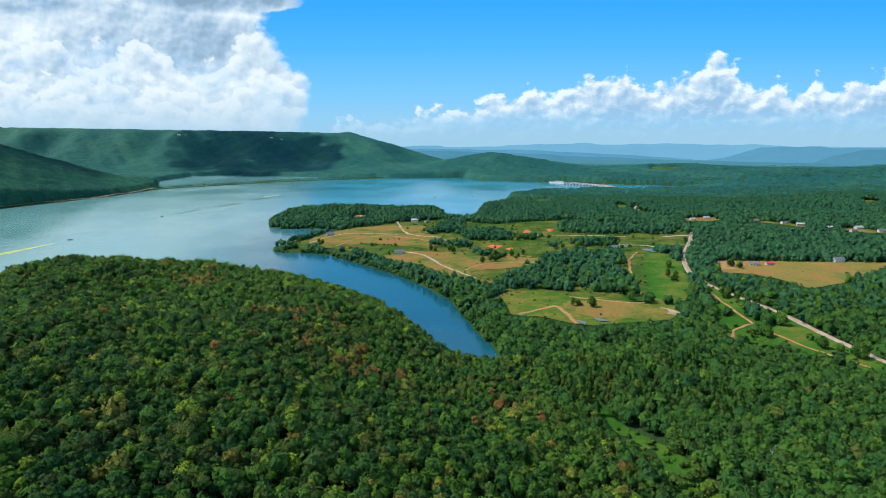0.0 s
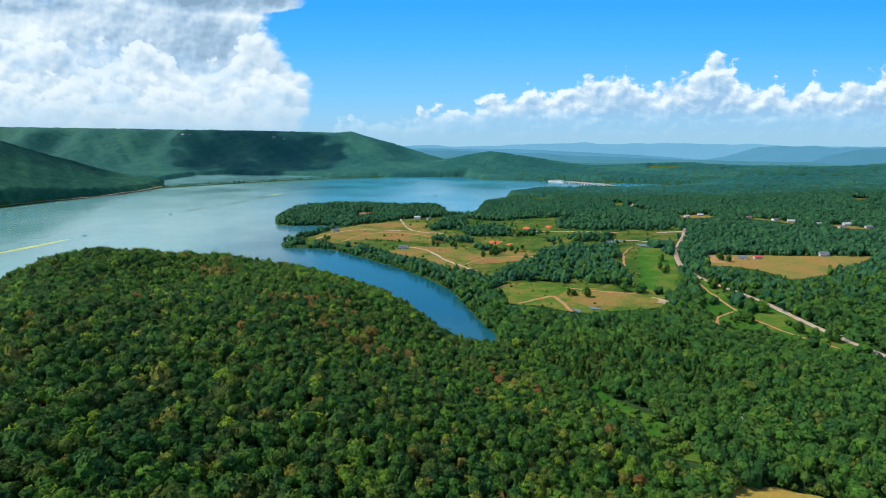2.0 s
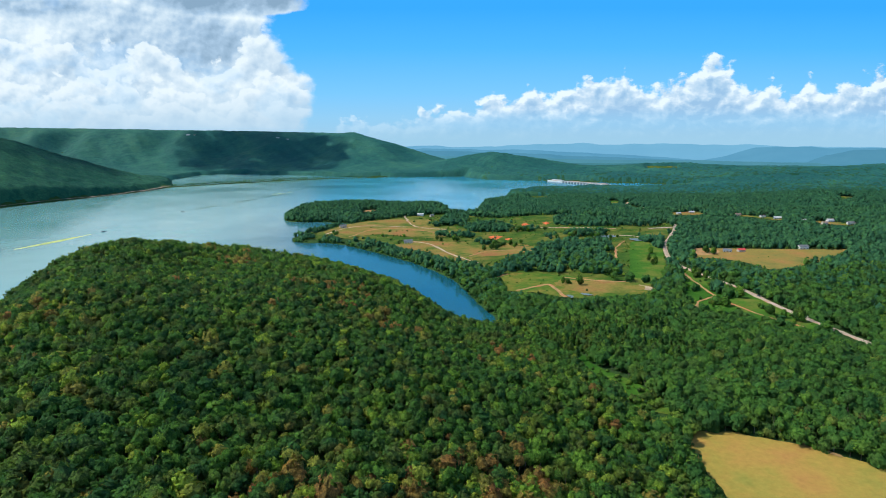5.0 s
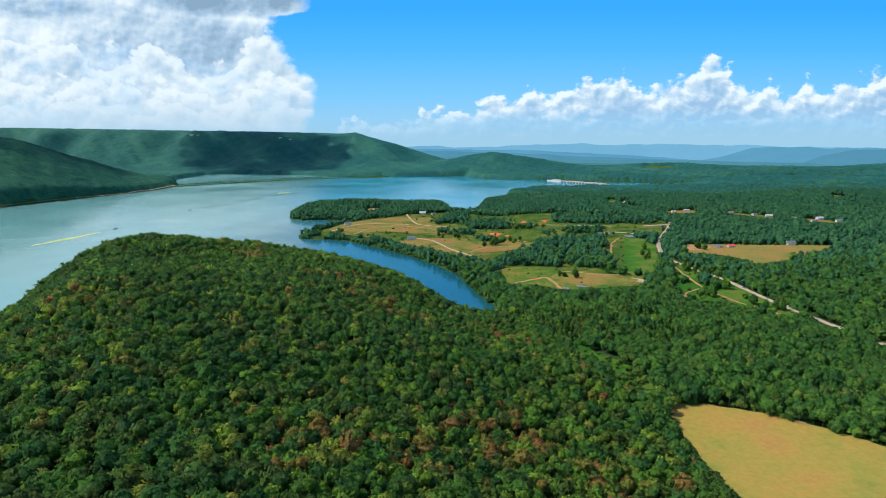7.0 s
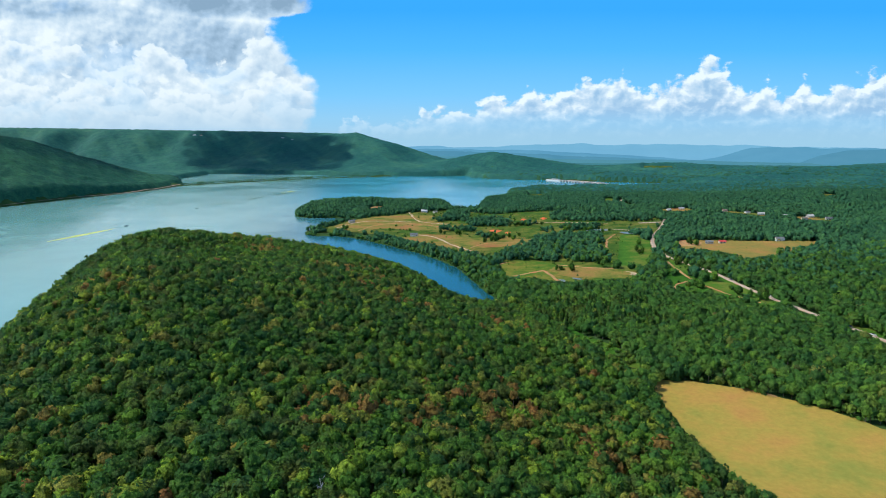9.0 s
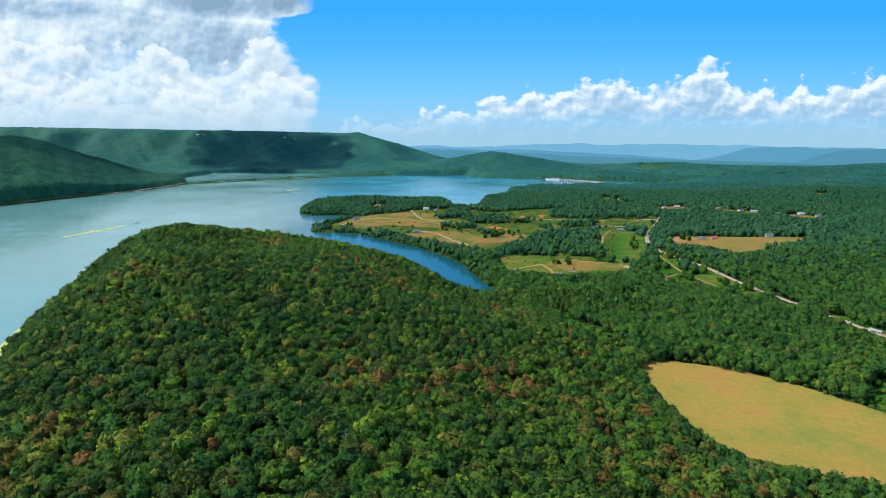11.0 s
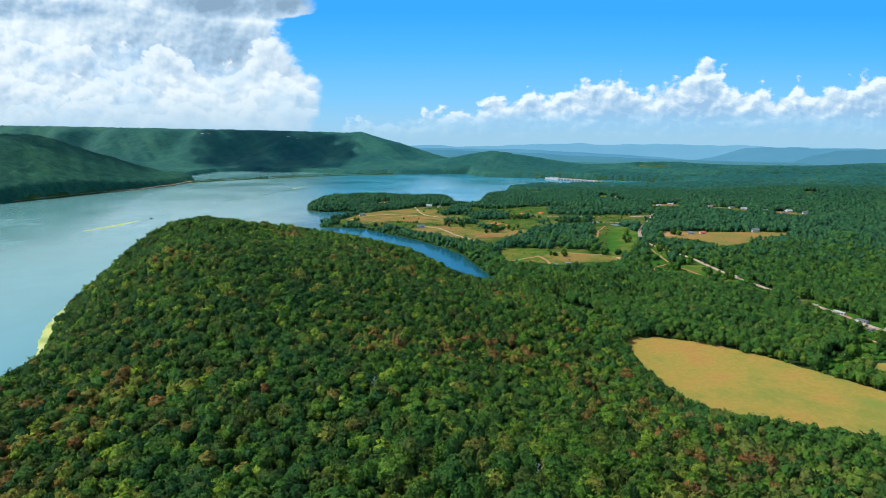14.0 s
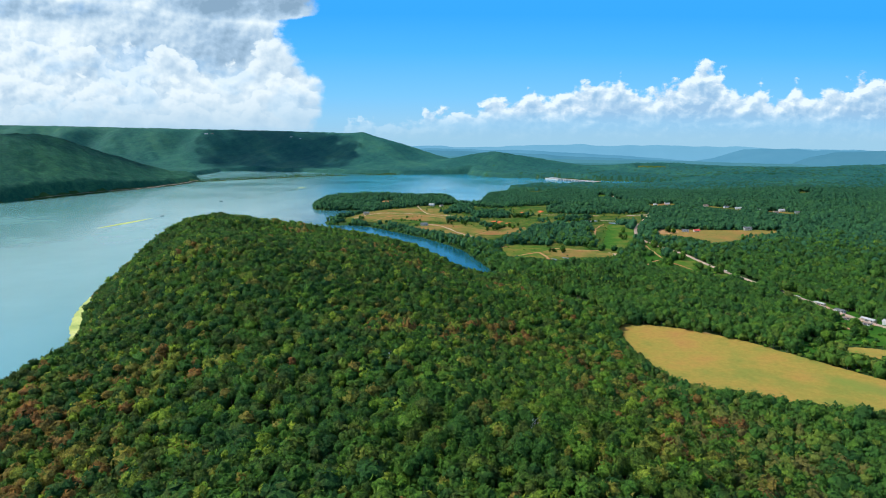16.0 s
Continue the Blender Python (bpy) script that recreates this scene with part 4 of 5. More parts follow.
def tree(x, y, z, s, tall, k, where, group):
    root = tagged(new("tree"), KIT_WORDS[k] + " broadleaf tree " + where, "tree", group)
    root.matrix_world = pose(x, y, z, 0, 0, float(rng.uniform(0, 360))) @ Matrix.Diagonal((s, s, s * tall, 1))
    part("trunk", KIT[k][0], root)
    part("crown", KIT[k][1], root)


for i in np.nonzero(single)[0]:
    k = int(np.argmin(np.abs(np.array(KIT_TINTS) - htint[i])))
    tree(hx[i], hy[i], hz[i], hrad[i] / 3.9 * 1.28, htall[i] / 12.3 * 3.9 / (hrad[i] * 1.28), k, "in the hillside woodland", "trees on the near hill")

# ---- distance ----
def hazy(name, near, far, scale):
    """Far land of the backdrop, its blue haze painted as a glowing colour."""
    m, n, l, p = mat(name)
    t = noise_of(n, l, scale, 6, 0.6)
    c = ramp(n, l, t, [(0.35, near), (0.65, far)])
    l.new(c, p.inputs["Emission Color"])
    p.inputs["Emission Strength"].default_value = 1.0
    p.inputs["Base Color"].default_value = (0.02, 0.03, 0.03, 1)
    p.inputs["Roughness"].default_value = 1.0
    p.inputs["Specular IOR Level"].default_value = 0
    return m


AIM = radians(-5.5)   # the way the flight looks


def ridge(far, crest, material, seed):
    """A long ridge on an arc round the flight. crest: (degrees off the aim, height)."""
    ang = np.linspace(-46, 42, 420)
    top = np.interp(ang, [q[0] for q in crest], [q[1] for q in crest])
    s = ang * 60
    top = top + 0.06 * top * wave(s, 0 * s, 190, seed) + 0.035 * top * wave(s, 0 * s, 60, seed) + 1.2 * wave(s, 0 * s, 11, seed + 1)
    rows = [(-330, -25), (-180, 0.35), (-80, 0.75), (0, 1.0), (60, 0.9)]
    a = np.radians(ang) + AIM
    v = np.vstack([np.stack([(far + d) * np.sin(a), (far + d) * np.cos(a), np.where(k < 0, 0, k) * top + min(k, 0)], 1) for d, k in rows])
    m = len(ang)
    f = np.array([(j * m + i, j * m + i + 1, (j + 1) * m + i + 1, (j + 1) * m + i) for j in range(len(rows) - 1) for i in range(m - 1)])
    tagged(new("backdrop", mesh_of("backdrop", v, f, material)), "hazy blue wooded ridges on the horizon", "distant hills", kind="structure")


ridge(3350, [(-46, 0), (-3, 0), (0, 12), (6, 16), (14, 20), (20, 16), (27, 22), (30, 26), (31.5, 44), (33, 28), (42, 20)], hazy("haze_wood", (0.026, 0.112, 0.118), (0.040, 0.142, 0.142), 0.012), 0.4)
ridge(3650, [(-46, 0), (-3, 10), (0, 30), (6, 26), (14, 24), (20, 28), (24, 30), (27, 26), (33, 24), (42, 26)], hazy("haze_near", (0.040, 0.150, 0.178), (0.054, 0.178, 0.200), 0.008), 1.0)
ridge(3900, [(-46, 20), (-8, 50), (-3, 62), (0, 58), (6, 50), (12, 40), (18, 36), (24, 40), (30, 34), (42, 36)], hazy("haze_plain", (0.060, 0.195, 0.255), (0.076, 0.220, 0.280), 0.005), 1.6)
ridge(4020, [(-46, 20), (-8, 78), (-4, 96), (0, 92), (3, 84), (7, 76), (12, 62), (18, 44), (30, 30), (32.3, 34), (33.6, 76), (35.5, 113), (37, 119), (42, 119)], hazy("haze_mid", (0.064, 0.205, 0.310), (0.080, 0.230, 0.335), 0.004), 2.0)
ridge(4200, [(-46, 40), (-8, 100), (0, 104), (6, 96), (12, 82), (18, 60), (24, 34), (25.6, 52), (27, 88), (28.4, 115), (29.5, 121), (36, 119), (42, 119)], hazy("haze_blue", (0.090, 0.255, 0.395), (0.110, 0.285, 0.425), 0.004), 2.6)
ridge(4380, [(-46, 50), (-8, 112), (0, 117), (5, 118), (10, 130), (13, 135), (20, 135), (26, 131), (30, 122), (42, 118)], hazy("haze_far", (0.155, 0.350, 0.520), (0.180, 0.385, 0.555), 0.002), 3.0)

# ---- sky with fair-weather clouds, far behind everything ----
FAR = 4500.0


def sky_backdrop():
    m, n, l, p = mat("cloudy_sky")
    n.remove(p)

    def M(op, a, b=0.0, c=0.0):
        return node(n, l, "Math", operation=op, i0=a, i1=b, i2=c).outputs[0]

    def step(v, a, b):
        x = node(n, l, "MapRange", interpolation_type="SMOOTHSTEP")
        l.new(v, x.inputs[0])
        x.inputs[1].default_value, x.inputs[2].default_value = a, b
        return x.outputs[0]

    def curve(v, a, b, lo, hi, pts):
        """A height read off a line of (place, value)."""
        t = M("DIVIDE", M("SUBTRACT", v, a), b - a)
        g = ramp(n, l, t, [((x - a) / (b - a), ((y - lo) / (hi - lo),) * 3) for x, y in pts])
        return M("MULTIPLY_ADD", g, hi - lo, lo)
    sep = node(n, l, "SeparateXYZ", i0=node(n, l, "NewGeometry").outputs[0])
    turn = M("SUBTRACT", M("ARCTAN2", sep.outputs[0], sep.outputs[1]), AIM)   # bearing off the aim
    u = M("MULTIPLY_ADD", M("TANGENT", turn), 4.68, -0.445)
    v = M("DIVIDE", M("MULTIPLY", M("SUBTRACT", sep.outputs[2], 180.0), 4.757 / FAR), M("COSINE", turn))

    def field(du, dv, scale, detail, rough, stretch=1.5, distort=0.4, seed=0.0):
        c = node(n, l, "CombineXYZ", i0=M("ADD", u, du), i1=M("MULTIPLY", M("ADD", v, dv), stretch), i2=seed)
        t = node(n, l, "TexNoise", i2=scale, i3=detail, i4=rough, i8=distort)
        l.new(c.outputs[0], t.inputs[0])
        return t.outputs[0]
    def billow(du, dv, scale, stretch=1.35, seed=0.0, stir=0.66):
        """Cauliflower heads: rounded cells within cells."""
        c = node(n, l, "CombineXYZ", i0=M("ADD", u, du), i1=M("MULTIPLY", M("ADD", v, dv), stretch), i2=seed)
        w = node(n, l, "TexNoise", i2=scale * 1.3, i3=4, i4=0.6)
        l.new(c.outputs[0], w.inputs[0])
        warp = node(n, l, "VectorMath", operation="MULTIPLY_ADD", i0=w.outputs[1], i1=(stir / scale,) * 3, i2=c.outputs[0])
        t = node(n, l, "TexVoronoi", feature="SMOOTH_F1")
        t.inputs["Scale"].default_value, t.inputs["Detail"].default_value, t.inputs["Roughness"].default_value = scale, 3.0, 0.5
        t.inputs["Smoothness"].default_value = 0.35
        l.new(warp.outputs[0], t.inputs[0])
        return M("SUBTRACT", 1.0, t.outputs[0])
    big, lit = billow(0, 0, 4.5), billow(-0.03, 0.035, 4.5)
    fine = field(0, 0, 7.0, 9, 0.62, distort=0.0, seed=3.0)
    slope = M("MULTIPLY", M("SUBTRACT", big, lit), 1.6)
    blue = ramp(n, l, v, [(0.0, (0.40, 0.61, 0.78)), (0.16, (0.35, 0.62, 0.86)), (0.35, (0.25, 0.59, 0.94)), (0.7, (0.125, 0.49, 0.98)), (1.0, (0.075, 0.41, 1.0))])
    # the bank of cumulus on the right
    top = curve(u, -1.4, 3.1, 0, 0.9, [(-1.4, 0.05), (-1.27, 0.19), (-1.1, 0.23), (-0.87, 0.18), (-0.65, 0.25), (-0.38, 0.30), (-0.16, 0.33), (-0.05, 0.42), (0.07, 0.33), (0.26, 0.49), (0.44, 0.40), (0.68, 0.48), (0.82, 0.55), (0.9, 0.49),
                                       (0.97, 0.57), (1.13, 0.48), (1.28, 0.47), (1.45, 0.57), (1.68, 0.69), (1.9, 0.53), (2.0, 0.43), (2.15, 0.53), (2.27, 0.42), (2.44, 0.57), (2.6, 0.42), (2.82, 0.51), (3.02, 0.60)])
    puff = M("MULTIPLY", M("SUBTRACT", big, 0.42), 0.17)
    puff = M("ADD", puff, M("MULTIPLY", M("SUBTRACT", fine, 0.5), 0.22))
    room = M("SUBTRACT", M("ADD", top, puff), v)
    right = M("MULTIPLY", step(room, 0.0, 0.06), M("MULTIPLY_ADD", step(v, 0.08, 0.26), 0.78, 0.22))
    glow = M("ADD", M("ADD", M("SUBTRACT", 0.92, M("MULTIPLY", step(room, 0.02, 0.30), 0.75)), slope), M("MULTIPLY", M("SUBTRACT", fine, 0.5), 0.9))
    rcol = ramp(n, l, glow, [(0.0, (0.38, 0.55, 0.76)), (0.35, (0.50, 0.65, 0.82)), (0.68, (0.66, 0.76, 0.88)), (1.0, (0.92, 0.95, 0.98))])
    # the towering bank on the left
    edge = curve(v, 0, 1.3, -2.2, -1.2, [(0, -1.50), (0.17, -1.43), (0.28, -1.40), (0.42, -1.42), (0.50, -1.47), (0.59, -1.58), (0.68, -1.64), (0.80, -1.67), (0.89, -1.73), (0.95, -1.69), (0.99, -1.46), (1.06, -1.41), (1.3, -1.38)])
    lroom = M("SUBTRACT", M("ADD", edge, M("MULTIPLY", puff, 0.7)), u)
    left = M("MULTIPLY", step(lroom, 0.0, 0.13), step(v, -0.05, 0.12))
    holes = step(field(0, 0, 1.8, 7, 0.55, 1.6, 0.0, 7.0), 0.36, 0.46)
    left = M("MULTIPLY", left, M("MULTIPLY_ADD", holes, 0.15, 0.85))
    heads, hlit = billow(0.3, 0.2, 2.6, 1.25, 5.0, 0.2), billow(0.3 - 0.05, 0.2 + 0.07, 2.6, 1.25, 5.0, 0.2)
    mould = M("MULTIPLY", M("SUBTRACT", heads, hlit), 1.4)
    knobs, klit = billow(0.1, 0.4, 6.5, 1.15, 9.0, 0.25), billow(0.1 - 0.02, 0.4 + 0.028, 6.5, 1.15, 9.0, 0.25)
    mould = M("ADD", mould, M("MULTIPLY", M("SUBTRACT", knobs, klit), 0.9))
    broad = field(0.2, 0.1, 1.7, 4, 0.5, 1.7, 0.0, 11.0)

    def blob(bu, bv, ru, rv):
        a, b = M("DIVIDE", M("SUBTRACT", u, bu), ru), M("DIVIDE", M("SUBTRACT", v, bv), rv)
        return M("SUBTRACT", 1.0, step(M("ADD", M("MULTIPLY", a, a), M("MULTIPLY", b, b)), 0.0, 1.3))
    dark = M("MAXIMUM", blob(-2.05, 1.08, 0.75, 0.16), M("MULTIPLY", blob(-2.45, 0.74, 0.85, 0.26), 0.62))
    dark = M("MAXIMUM", dark, M("MULTIPLY", blob(-3.7, 1.02, 0.7, 0.09), 0.6))
    dark = M("MULTIPLY", dark, M("MULTIPLY_ADD", fine, 0.9, 0.55))
    shade = M("SUBTRACT", M("ADD", M("MULTIPLY_ADD", M("SUBTRACT", broad, 0.5), 0.5, 0.70), M("ADD", M("MULTIPLY", mould, 0.4), M("MULTIPLY", slope, 0.1))), M("MULTIPLY", dark, 0.66))
    shade = M("ADD", shade, M("MULTIPLY", blob(-1.88, 0.84, 0.34, 0.22), 0.3))
    lcol = ramp(n, l, shade, [(0.0, (0.29, 0.40, 0.53)), (0.34, (0.46, 0.58, 0.73)), (0.64, (0.69, 0.77, 0.86)), (0.97, (0.95, 0.96, 0.97))])
    # heads of the bank, row before row, bright above and grey beneath
    def row(lobes, du, seed):
        lump, sunny = billow(du, 0.3, 3.4, 1.15, seed, 0.45), billow(du - 0.03, 0.3 + 0.04, 3.4, 1.15, seed, 0.45)
        swell = M("ADD", M("MULTIPLY", M("SUBTRACT", lump, 0.45), 0.30), M("MULTIPLY", M("SUBTRACT", fine, 0.5), 0.16))
        depth = M("SUBTRACT", M("ADD", curve(u, -4.3, -1.3, 0, 1.1, lobes), swell), v)
        there = M("MULTIPLY", step(depth, 0.0, 0.05), M("SUBTRACT", 1.0, step(depth, 0.12, 0.34)))
        light = M("ADD", M("SUBTRACT", 1.0, M("MULTIPLY", step(depth, 0.02, 0.26), 0.5)), M("ADD", M("MULTIPLY", M("SUBTRACT", lump, sunny), 1.3), M("MULTIPLY", M("SUBTRACT", fine, 0.5), 0.5)))
        return there, ramp(n, l, light, [(0.25, (0.45, 0.57, 0.72)), (0.6, (0.68, 0.76, 0.85)), (0.98, (0.94, 0.95, 0.965))])
    for lobes, du, seed, full in (([(-4.3, 0.84), (-3.7, 0.92), (-3.2, 0.80), (-2.75, 0.88), (-2.4, 0.66), (-2.15, 0.78), (-1.98, 0.90), (-1.84, 0.97), (-1.72, 0.94), (-1.6, 0.70), (-1.3, 0.6)], 0.7, 2.0, 0.9),
                                  ([(-4.3, 0.62), (-3.7, 0.54), (-3.2, 0.64), (-2.8, 0.54), (-2.4, 0.52), (-2.1, 0.48), (-1.9, 0.64), (-1.65, 0.62), (-1.5, 0.52), (-1.3, 0.4)], 1.9, 4.0, 0.85),
                                  ([(-4.3, 0.36), (-3.5, 0.43), (-3.0, 0.35), (-2.6, 0.41), (-2.2, 0.34), (-1.9, 0.42), (-1.6, 0.41), (-1.42, 0.36), (-1.3, 0.3)], 3.1, 6.0, 0.7)):
        there, tone = row(lobes, du, seed)
        lcol = mixc(n, l, M("MULTIPLY", there, full), lcol, tone)
    low = M("SUBTRACT", 1.0, step(v, 0.05, 0.42))
    lcol = mixc(n, l, M("MULTIPLY", low, 0.75), lcol, (0.53, 0.67, 0.80))
    c = mixc(n, l, right, blue, rcol)
    c = mixc(n, l, left, c, lcol)
    c = mixc(n, l, M("SUBTRACT", 1.0, step(v, -0.06, 0.10)), c, (0.40, 0.61, 0.77))
    e = node(n, l, "Emission", i0=c, i1=0.93)
    l.new(e.outputs[0], n["Material Output"].inputs[0])
    me = grid_mesh("backdrop", np.linspace(-0.86, 0.72, 61), np.array([0.0, 1.0]), lambda x, y: 0 * x, m)
    co = np.array([(FAR * math.sin(q.co.x), FAR * math.cos(q.co.x), -60.0 + (1150.0 + 270.0 * math.exp(-(q.co.x / 0.45) ** 2)) * q.co.y) for q in me.vertices])
    me.vertices.foreach_set("co", co.astype(np.float32).ravel())
    me.update()
    tagged(new("backdrop", me), "blue summer sky with white cumulus clouds", "sky", kind="structure")


sky_backdrop()


# broken fair-weather clouds out of view, added to shade parts of the hills
def cloud(x, y, z, rx, ry, seed):
    r = np.random.default_rng(seed)
    V, F, m = [], [], 0
    bv, bf = geodesic(2)
    for _ in range(150):
        a, q = r.uniform(0, 2 * math.pi), math.sqrt(r.uniform(0, 1))
        s = r.uniform(0.14, 0.30) * (1.15 - 0.6 * q)
        v = bv * (1 + 0.16 * r.uniform(-1, 1, len(bv)))[:, None] * (s * rx, s * ry, s * 0.6 * min(rx, ry)) + (q * rx * math.cos(a), q * ry * math.sin(a), r.uniform(0, 0.14) * rx)
        V.append(v), F.append(bf + m)
        m += len(v)
    ob = new("cloud", mesh_of("cloud", np.vstack(V), np.vstack(F), CLOUD))
    ob.location = (x, y, z)
    tagged(ob, "white cumulus cloud out of view, placed to shade the hills", "cloud", "clouds overhead")


CLOUD, n, l, p = mat("cloud_white")
p.inputs["Base Color"].default_value, p.inputs["Roughness"].default_value = (0.9, 0.9, 0.9, 1), 1.0
p.inputs["Specular IOR Level"].default_value = 0.0
l.new(ramp(n, l, noise_of(n, l, 0.006, 5, 0.6), [(0.35, (0.22, 0.22, 0.22)), (0.65, (0.46, 0.46, 0.46))]), p.inputs["Alpha"])
for where in ((-2410, 3040, 1500, 460, 370, 5), (-2830, 1730, 1500, 290, 540, 6)):
    cloud(*where)

# ---- buildings and things ----
def box(bm, x0, x1, y0, y1, z0, z1):
    q = bmesh.ops.create_cube(bm, size=1)["verts"]
    bmesh.ops.transform(bm, matrix=Matrix.Translation(((x0 + x1) / 2, (y0 + y1) / 2, (z0 + z1) / 2)) @ Matrix.Diagonal((x1 - x0, y1 - y0, z1 - z0, 1)), verts=q)


def piece(name, bm, material, parent, label="", bevel=0.0):
    if bevel:
        bmesh.ops.bevel(bm, geom=bm.edges[:], offset=bevel, segments=1, affect="EDGES")
    me = bpy.data.meshes.new(name)
    bm.to_mesh(me)
    bm.free()
    me.materials.append(material)
    return part(name, me, parent, label)


def boxes(name, spec, material, parent, label="", bevel=0.0):
    bm = bmesh.new()
    for s in spec:
        box(bm, *s)
    return piece(name, bm, material, parent, label, bevel)


def gable(name, w, d, z0, rise, over, thick, material, parent):
    """A pitched roof of two slabs that meet at the ridge, along x."""
    bm = bmesh.new()
    x0, x1, y1 = -w / 2 - over, w / 2 + over, d / 2 + over
    drop = rise * over / (d / 2)
    for s in (-1, 1):
        sec = [(0, z0 + rise), (s * y1, z0 - drop), (s * y1, z0 - drop + thick), (0, z0 + rise + thick)]
        a = [bm.verts.new((x0, y, z)) for y, z in sec]
        b = [bm.verts.new((x1, y, z)) for y, z in sec]
        bm.faces.new(a), bm.faces.new(b[::-1])
        for i in range(4):
            bm.faces.new((a[i], b[i], b[(i + 1) % 4], a[(i + 1) % 4]))
    bmesh.ops.recalc_face_normals(bm, faces=bm.faces)
    return piece(name, bm, material, parent)


def house(x, y, turn, w, d, h, walls, roof, label, chimney=True):
    root = tagged(new("house"), label, "house", "houses by the lake")
    root.matrix_world = pose(x, y, float(height(np.array([x]), np.array([y]))[0]) + 0.6, 0, 0, turn)
    rise = d * 0.3
    bm = bmesh.new()
    box(bm, -w / 2, w / 2, -d / 2, d / 2, -1.5, h)
    for s in (-1, 1):   # gable ends
        v = [bm.verts.new((s * w / 2, -d / 2, h)), bm.verts.new((s * w / 2, d / 2, h)), bm.verts.new((s * w / 2, 0, h + rise))]
        bm.faces.new(v)
    piece("wall", bm, walls, root)
    gable("roof", w, d, h, rise, 0.6, 0.25, roof, root)
    boxes("door", [(-0.5, 0.5, -d / 2 - 0.06, -d / 2 + 0.04, -0.3, 1.8)], BARK, root, "dark wooden front door", 0.02)
    for k in range(max(2, int(w / 3.5))):
        wx = -w / 2 + (k + 0.5) * w / max(2, int(w / 3.5))
        if abs(wx) < 1.1:
            continue
        for s in (-1, 1):
            win = boxes("window", [(wx - 0.75, wx + 0.75, s * d / 2 - 0.05, s * d / 2 + 0.05, 0.5, 1.9)], WALLS, root, "white-framed window")
            boxes("pane", [(wx - 0.6, wx + 0.6, s * d / 2 - 0.08, s * d / 2 + 0.08, 0.65, 1.75)], GLASS, win, "dark glass pane")
    if chimney:
        boxes("chimney", [(w * 0.25, w * 0.25 + 0.9, -0.5, 0.5, h + rise * 0.3, h + rise + 1.0)], BRICK, root, "brick chimney", 0.05)
    return root


BRICK = plain("brick", (0.30, 0.13, 0.09), 0.9, 2)
HOMES = [(348, 771, 10, 16, 9, 3.2, TANWALL, ROOF_RED, "red-roofed farmhouse in the tan field"), (328, 768, -20, 18, 10, 3.2, WALLS, ROOF_GREY, "white farmhouse with a grey roof beside trees"),
         (440, 787, 5, 20, 12, 4.5, WALLS, ROOF_GREY, "grey-roofed barn at the field's far edge"), (381, 1186, 10, 14, 9, 3, WALLS, ROOF_PALE, "white cottage with a pale metal roof"),
         (413, 1202, -5, 18, 9, 3, TANWALL, ROOF_PALE, "long tan house with a pale roof"), (492, 1160, 8, 17, 10, 3.4, TANWALL, ROOF_BROWN, "tan house with a brown roof"),
         (528, 1130, 20, 18, 10, 3.4, WALLS, ROOF_GREY, "white house with a grey roof"), (546, 1106, -12, 20, 11, 3.4, WALLS, ROOF_PALE, "white house with a pale metal roof"),
         (577, 1070, 0, 18, 10, 3.4, TANWALL, ROOF_PALE, "tan house with a pale roof among trees"), (625, 1070, 12, 20, 12, 4, WALLS, ROOF_PALE, "large pale house on the wooded rise"),
         (645, 1036, -8, 24, 12, 4, WALLS, ROOF_GREY, "long white house with a grey roof"), (600, 1040, 8, 16, 10, 3.4, TANWALL, ROOF_BROWN, "tan house with brown shingles"),
         (-308, 1030, 30, 20, 12, 4, TANWALL, ROOF_GREY, "grey-roofed lake house on the spit"), (-152, 868, 15, 22, 12, 4, WALLS, ROOF_GREY, "dark-roofed house beside the inlet"),
         (-176, 1205, -10, 22, 11, 4, WALLS, ROOF_PALE, "pale house near the wooded point"), (-150, 1200, 35, 14, 9, 3.2, TANWALL, ROOF_GREY, "small tan house near the wooded point"),
         (306, 1322, 10, 16, 10, 3.4, WALLS, ROOF_PALE, "white house in a far clearing"), (326, 1268, -20, 18, 10, 3.4, WALLS, ROOF_PALE, "pale house in a far clearing")]
HOMES += [(-1790, 3172, 0, 30, 18, 13, WALLS, ROOF_PALE, "white lodge on the mountain's rim"), (-1755, 3176, 10, 24, 16, 13, TANWALL, ROOF_BROWN, "brown lodge on the mountain's rim"),
          (-1290, 3258, 0, 26, 18, 13, WALLS, ROOF_PALE, "white house on the mountain's rim"), (-1235, 3262, 5, 24, 18, 13, WALLS, ROOF_PALE, "pale house on the mountain's rim")]
for k, (x, y, turn, w, d, h, *look_of) in enumerate(HOMES):
    house(x, y, turn, w * 0.62, d * 0.62, h * 0.9, *look_of, chimney=k % 3 == 0)


def shed(x, y, turn, w, d, h, walls, roof, label):
    root = tagged(new("shed"), label, "shed", "buildings along the road")
    root.matrix_world = pose(x, y, float(height(np.array([x]), np.array([y]))[0]) + 0.7, 0, 0, turn)
    boxes("wall", [(-w / 2, w / 2, -d / 2, d / 2, -1.2, h)], walls, root)
    gable("roof", w, d, h, d * 0.14, 0.4, 0.15, roof, root)
    boxes("door", [(-1.6, 1.6, -d / 2 - 0.05, -d / 2 + 0.05, -0.3, h - 0.5)], ROOF_GREY, root, "grey roller door", 0.02)
    boxes("window", [(w * 0.3, w * 0.3 + 1.4, -d / 2 - 0.05, -d / 2 + 0.05, 1.0, 2.2)], GLASS, root, "dark window")


